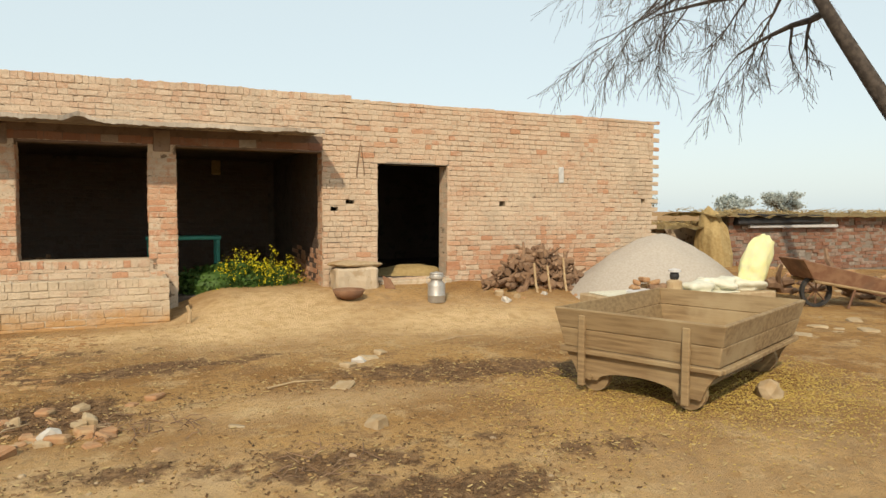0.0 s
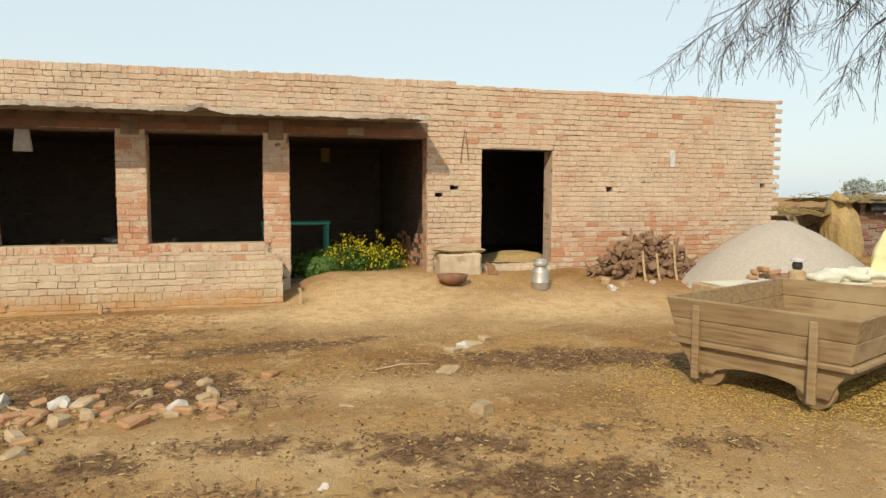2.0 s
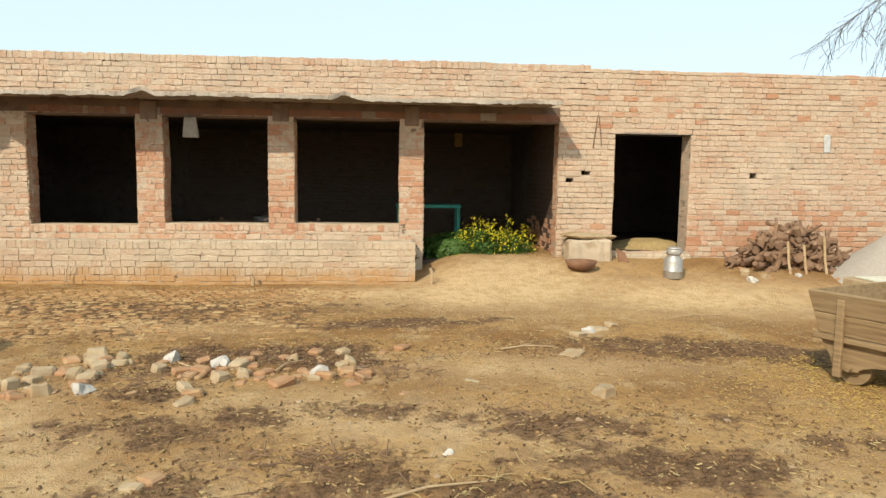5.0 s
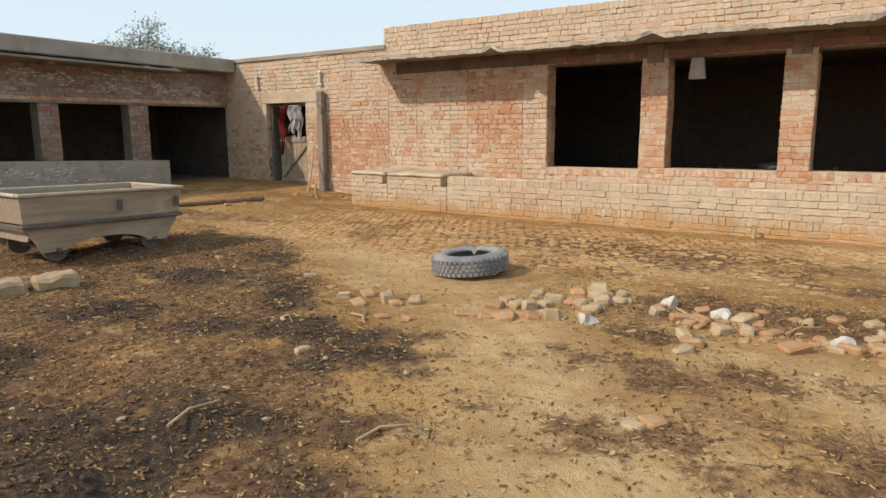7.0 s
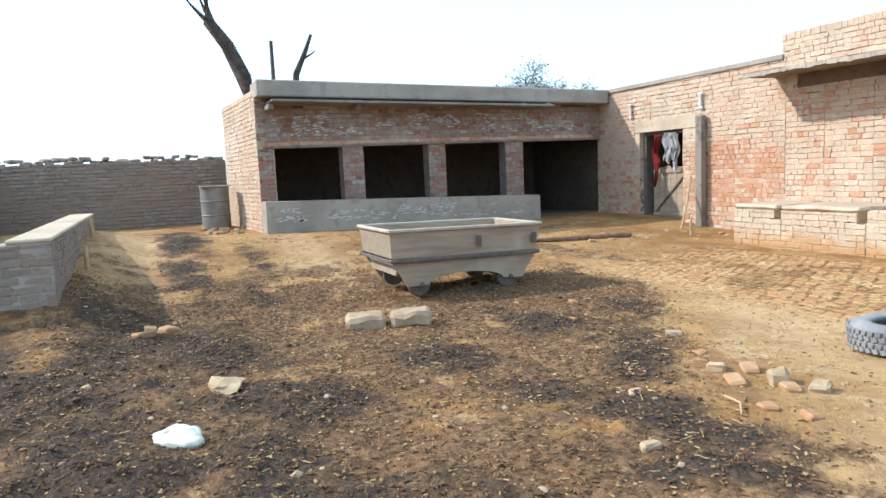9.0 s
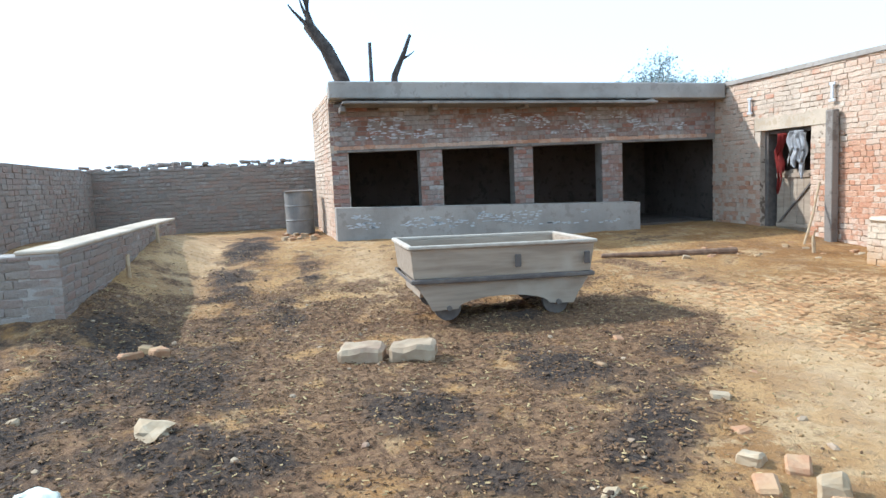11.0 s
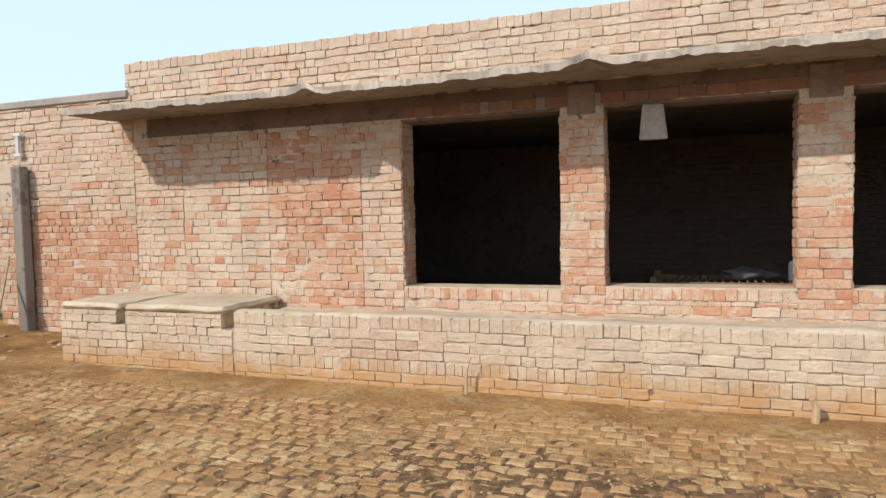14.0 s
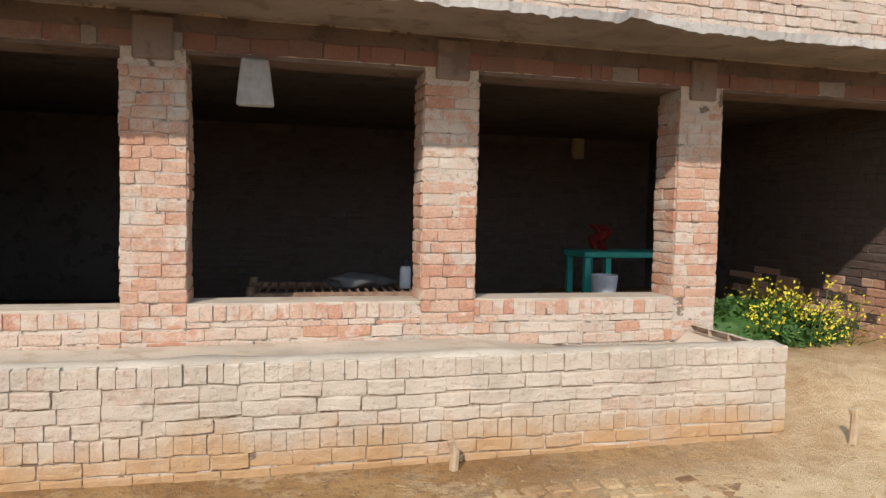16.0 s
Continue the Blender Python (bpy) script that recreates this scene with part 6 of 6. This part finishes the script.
bare_tree(ID, [(-16, -6.3, 0), (-16, -6.5, 2.5), (-16, -6.8, 4.0), (-16, -7.15, 4.8), (-16, -7.55, 5.35), (-16, -7.6, 6.1), (-16, -7.5, 7.2)], [0.3, 0.24, 0.2, 0.17, 0.15, 0.11, 0.08],
          [((-16, -7.5, 5.3), (0, -0.9, 0.5), 0.8, 0.07), ((-16, -7.6, 5.6), (0, -0.5, 0.9), 0.6, 0.05)], 8, "lopped bare tree trunk behind the shed", -0.05, 0.2, 0)
bare_tree(ID, [(-16, -6.03, 0), (-16, -6.04, 3), (-16, -6.04, 4.95)], [0.09, 0.06, 0.045], [], 9, "thin lopped stem behind the shed", 0, 0.2, 0)
bare_tree(ID, [(-16, -5.6, 0), (-16, -5.5, 3.4), (-16, -5.43, 4.1), (-16, -5.15, 4.7), (-16, -4.97, 5.15)], [0.12, 0.1, 0.085, 0.06, 0.04], [((-16, -5.25, 4.5), (0, 1, 0.5), 0.45, 0.045)], 10, "forked lopped stem behind the shed", -0.05, 0.1, 0)


def leafy_tree(x, y, height, crown, seed, label, count=1500, size=0.2):
    t = thing("leafy_tree", pose(x, y, 0), label, "tree", "far trees")
    rnd = random.Random(seed)
    tb = tube([(0, 0, 0), (0.1, 0, height * 0.4), (0, 0.1, height * 0.75)], [0.18, 0.14, 0.06], 8)
    clumps = [Vector((rnd.gauss(0, crown * 0.5), rnd.gauss(0, crown * 0.4), height - crown * 0.5 + rnd.gauss(0, crown * 0.26))) for _ in range(16)]
    for c in clumps:
        tube([(0, 0, height * 0.45), c * 0.5 + Vector((0, 0, height * 0.3)), c], [0.07, 0.04, 0.015], 5, tb, False)
    part("trunk", tb, BARK, t)
    store = [[], []]
    for _ in range(count):
        c = rnd.choice(clumps)
        p = c + Vector((rnd.gauss(0, 1), rnd.gauss(0, 1), rnd.gauss(0, 0.7))) * crown * 0.17
        quad(store, p, size * rnd.uniform(0.5, 1.2), Vector((rnd.uniform(-1, 1), rnd.uniform(-1, 1), rnd.uniform(-1, 1))), Vector((rnd.uniform(-1, 1), rnd.uniform(-1, 1), rnd.uniform(-1, 1))))
    tagged(mesh_object("crown", store[0], store[1], FAR_LEAF, t), "grey-green crown with haze put into its leaf colour", kind="stuff")
    return t


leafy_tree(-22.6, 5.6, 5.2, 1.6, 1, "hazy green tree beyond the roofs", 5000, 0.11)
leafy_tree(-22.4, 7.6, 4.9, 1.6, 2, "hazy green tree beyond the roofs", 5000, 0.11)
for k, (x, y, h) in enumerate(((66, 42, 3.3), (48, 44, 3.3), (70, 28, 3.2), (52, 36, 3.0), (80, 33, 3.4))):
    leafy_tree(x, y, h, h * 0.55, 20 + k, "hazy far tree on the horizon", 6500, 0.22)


# ---- litter on the ground ----
def scatter(name, n, seed, region, material, label, make, weight):
    rng = np.random.RandomState(seed)
    x, y = rng.uniform(region[0], region[1], n), rng.uniform(region[2], region[3], n)
    d, p, mud = fields(x, y)
    keep = rng.uniform(0, 1, n) < weight(d, p, mud)
    x, y = x[keep], y[keep]
    z = surface(x, y)
    rnd = random.Random(seed)
    vs, fs = [], []
    for a, b, c in zip(x, y, z):
        make(vs, fs, Vector((a, b, c)), rnd)
    return tagged(mesh_object(name, vs, fs, material), label, "litter", kind="stuff")


ico = bmesh.new()
bmesh.ops.create_icosphere(ico, subdivisions=1, radius=1.0)
ICO_V, ICO_F = [v.co.copy() for v in ico.verts], [tuple(v.index for v in f.verts) for f in ico.faces]
ico.free()


def clod(lo, hi):
    def make(vs, fs, p, rnd):
        s = lo + (hi - lo) * rnd.random() ** 2.2
        q = Euler((rnd.uniform(0, 6), rnd.uniform(0, 6), rnd.uniform(0, 6))).to_matrix()
        k = Vector((s * rnd.uniform(0.7, 1.3), s * rnd.uniform(0.7, 1.3), s * rnd.uniform(0.4, 0.8)))
        o = len(vs)
        for v in ICO_V:
            w = q @ v * rnd.uniform(0.75, 1.2)
            vs.append((p.x + w.x * k.x, p.y + w.y * k.y, p.z + s * 0.15 + w.z * k.z))
        fs.extend(tuple(o + i for i in f) for f in ICO_F)
    return make


def straw_bit(vs, fs, p, rnd):
    a, l = rnd.uniform(0, 6.283), rnd.uniform(0.015, 0.06)
    d = Vector((math.cos(a), math.sin(a), rnd.uniform(-0.1, 0.25))) * l
    s = Vector((-math.sin(a), math.cos(a), 0)) * 0.0028
    o = len(vs)
    u = Vector((0, 0, 0.006))
    for q in (p + u, p + d + u):
        vs.extend([tuple(q - s), tuple(q + s), tuple(q + Vector((0, 0, 0.005)))])
    fs.extend([(o, o + 1, o + 4, o + 3), (o + 1, o + 2, o + 5, o + 4), (o + 2, o, o + 3, o + 5)])


def chaff_bit(vs, fs, p, rnd):
    """A short flake of chaff, thinner on the ground away from the cart."""
    if rnd.random() > math.exp(-((p.x - 7.9) / 1.1) ** 2 - ((p.y + 6.1) / 0.9) ** 2) + 0.05:
        return
    a, l, w = rnd.uniform(0, 6.283), rnd.uniform(0.006, 0.017), rnd.uniform(0.002, 0.0042)
    d, s = Vector((math.cos(a), math.sin(a), 0)) * l, Vector((-math.sin(a), math.cos(a), 0)) * w
    o = len(vs)
    u = Vector((0, 0, 0.006))
    for q in (p + u, p + d + u):
        vs.extend([tuple(q - s), tuple(q + s), tuple(q + Vector((0, 0, 0.004)))])
    fs.extend([(o, o + 1, o + 4, o + 3), (o + 1, o + 2, o + 5, o + 4), (o + 2, o, o + 3, o + 5)])


scatter("dung_clods", 70000, 31, (-8.5, 5.0, -10.6, -4.0), CLOD, "dark crumbly dung clods strewn over the yard", clod(0.004, 0.024), lambda d, p, m: 0.24 * np.clip(m * 1.3 - 0.3, 0.0, 1.0) ** 1.5 + 0.03 * d * d)
scatter("earth_crumbs", 42000, 32, (-9, 8, -10.6, -1.2), CRUMB, "small earth crumbs and gravel over the yard", clod(0.002, 0.014), lambda d, p, m: np.clip(0.8 - p * 0.5, 0.1, 1))
scatter("rubble_chips", 1500, 35, (-7.0, 6.0, -10.6, -5.2), BLOCK, "small brown rubble chips strewn over the yard", clod(0.005, 0.032), lambda d, p, m: np.clip(0.1 + d * 0.35, 0, 0.4))
scatter("chaff", 64000, 36, (5.6, 9.5, -7.6, -4.9), CHAFF, "yellow chaff strewn round the wooden cart", chaff_bit, lambda d, p, m: np.clip(0.75 - p * 1.3, 0.03, 1))
def flake(vs, fs, p, rnd):
    """A flat shred of trodden straw or dung."""
    a, l, w = rnd.uniform(0, 6.283), rnd.uniform(0.008, 0.035), rnd.uniform(0.002, 0.008)
    d, s = Vector((math.cos(a), math.sin(a), rnd.uniform(-0.1, 0.35))) * l, Vector((-math.sin(a), math.cos(a), rnd.uniform(-0.4, 0.4))) * w
    o = len(vs)
    u = Vector((0, 0, 0.005))
    for q in (p + u, p + d + u):
        vs.extend([tuple(q - s), tuple(q + s), tuple(q + Vector((0, 0, 0.005)))])
    fs.extend([(o, o + 1, o + 4, o + 3), (o + 1, o + 2, o + 5, o + 4), (o + 2, o, o + 3, o + 5)])


scatter("dung_shreds", 60000, 37, (-6.5, 6.5, -10.4, -4.2), SHRED, "dark shreds of trodden dung over the yard", flake, lambda d, p, m: np.clip(0.03 + d * 0.9 - p * 0.3, 0.02, 0.8))
scatter("straw_shreds", 20000, 38, (-6.5, 9.5, -10.4, -2.2), STRAW, "pale shreds of trodden straw over the yard", flake, lambda d, p, m: np.clip(0.3 + d * 0.15 - m * 0.4, 0.04, 0.5))
scatter("straw_litter", 9000, 33, (-9, 9.5, -10.6, -1.0), STRAW, "scattered straw bits over the yard", straw_bit, lambda d, p, m: np.clip(0.1 + d * 0.6, 0, 1) * 0.8)
for k, (x, y, a, l) in enumerate(((3.6, -7.3, 20, 0.7), (2.6, -5.1, 60, 0.35), (1.75, -5.0, 130, 0.3), (-0.2, -6.55, -30, 0.3), (4.6, -4.6, 10, 0.5), (1.2, -7.9, 70, 0.3), (6.8, -3.2, 15, 0.9), (0.3, -8.3, 100, 0.35))):
    tw = tagged(part("twig", tube([(-l / 2, 0, 0), (0, 0.04, 0.012), (l / 2, 0, 0.0)], [0.008, 0.007, 0.004], 6), STICK), "thin dry twig lying on the earth", "twig", "twigs")
    tw.matrix_basis = pose(x, y, top_of_ground(x, y) + 0.01, 0, 0, a)


# Worn brick paving before the feeding ledge.
def paving():
    road = tagged(new("paving"), "worn brick paving sunk in mud before the ledge", "paving", kind="structure")
    rnd = random.Random(41)
    shapes = []
    for k in range(9):
        bm = box(-0.068, 0.068, -0.057, 0.057, -0.05, 0.0, 0.012, rough=0.006, rnd=rnd)
        me = bpy.data.meshes.new("paver")
        bm.to_mesh(me), bm.free()
        me.materials.append(PAVER)
        shapes.append(me)
    spots = []
    y, row = -1.5, 0
    while y > -4.4:
        x = -5.0 + 0.09 * (row % 2)
        while x < 3.4:
            spots.append((x + rnd.gauss(0, 0.011), y + 0.05 * math.sin(x * 0.7) + rnd.gauss(0, 0.008)))
            x += 0.142
        y -= 0.122
        row += 1
    xs, ys = np.array([s[0] for s in spots]), np.array([s[1] for s in spots])
    zs = surface(xs, ys)
    wear = lump(xs, ys, 1.3, 8)
    order = np.argsort(np.abs(xs - 0.6) + np.abs(ys + 2.6))
    vs, fs, made = [], [], 0
    for i in order:
        lift = 0.0075 + 0.005 * wear[i] + rnd.gauss(0, 0.0015) - 0.02 * max(0, -ys[i] - 3.9) - 0.016 * max(0, xs[i] - 2.2)
        if lift < -0.008:
            continue
        m = pose(xs[i], ys[i], zs[i] + lift, rnd.gauss(0, 0.8), rnd.gauss(0, 0.8), 90 * (rnd.random() < 0.06) + rnd.gauss(0, 4.5)) @ Matrix.Diagonal((rnd.uniform(0.78, 1.0), rnd.uniform(0.8, 1.0), 1, 1))
        me = rnd.choice(shapes)
        if made < 300:
            ob = new("paver", me)
            ob.parent = road
            ob.matrix_basis = m
            made += 1
        else:
            o = len(vs)
            vs += [tuple(m @ v.co) for v in me.vertices]
            fs += [tuple(o + q for q in p.vertices) for p in me.polygons]
    tagged(mesh_object("pavers", vs, fs, PAVER, road), kind="stuff")


paving()

# Loose bricks along the broken tops of the boundary walls.
for k in range(44):
    ob = new("loose_brick", r4.choice(CHUNKS["old"]))
    y = -7.8 - 0.12 * k + r4.uniform(-0.05, 0.05)
    ob.matrix_basis = pose(-14.58 + r4.uniform(-0.08, 0.08), y, 1.86 + (0.07 if r4.random() < 0.3 else 0.0), 0, 0, r4.uniform(0, 90)) @ Matrix.Scale(r4.uniform(1.0, 1.5), 4)
    tagged(ob, "loose dark brick on the broken wall top", "brick", "loose bricks")

# Brick laying, last because it makes the most pieces.
def lay_all():
    for k, (parent, m, rows, material, near, limit, missing, jitter) in enumerate(BRICKWORK):
        lay(parent, m, rows, material, near, limit, seed=200 + k, jitter=jitter, missing=missing)


lay_all()
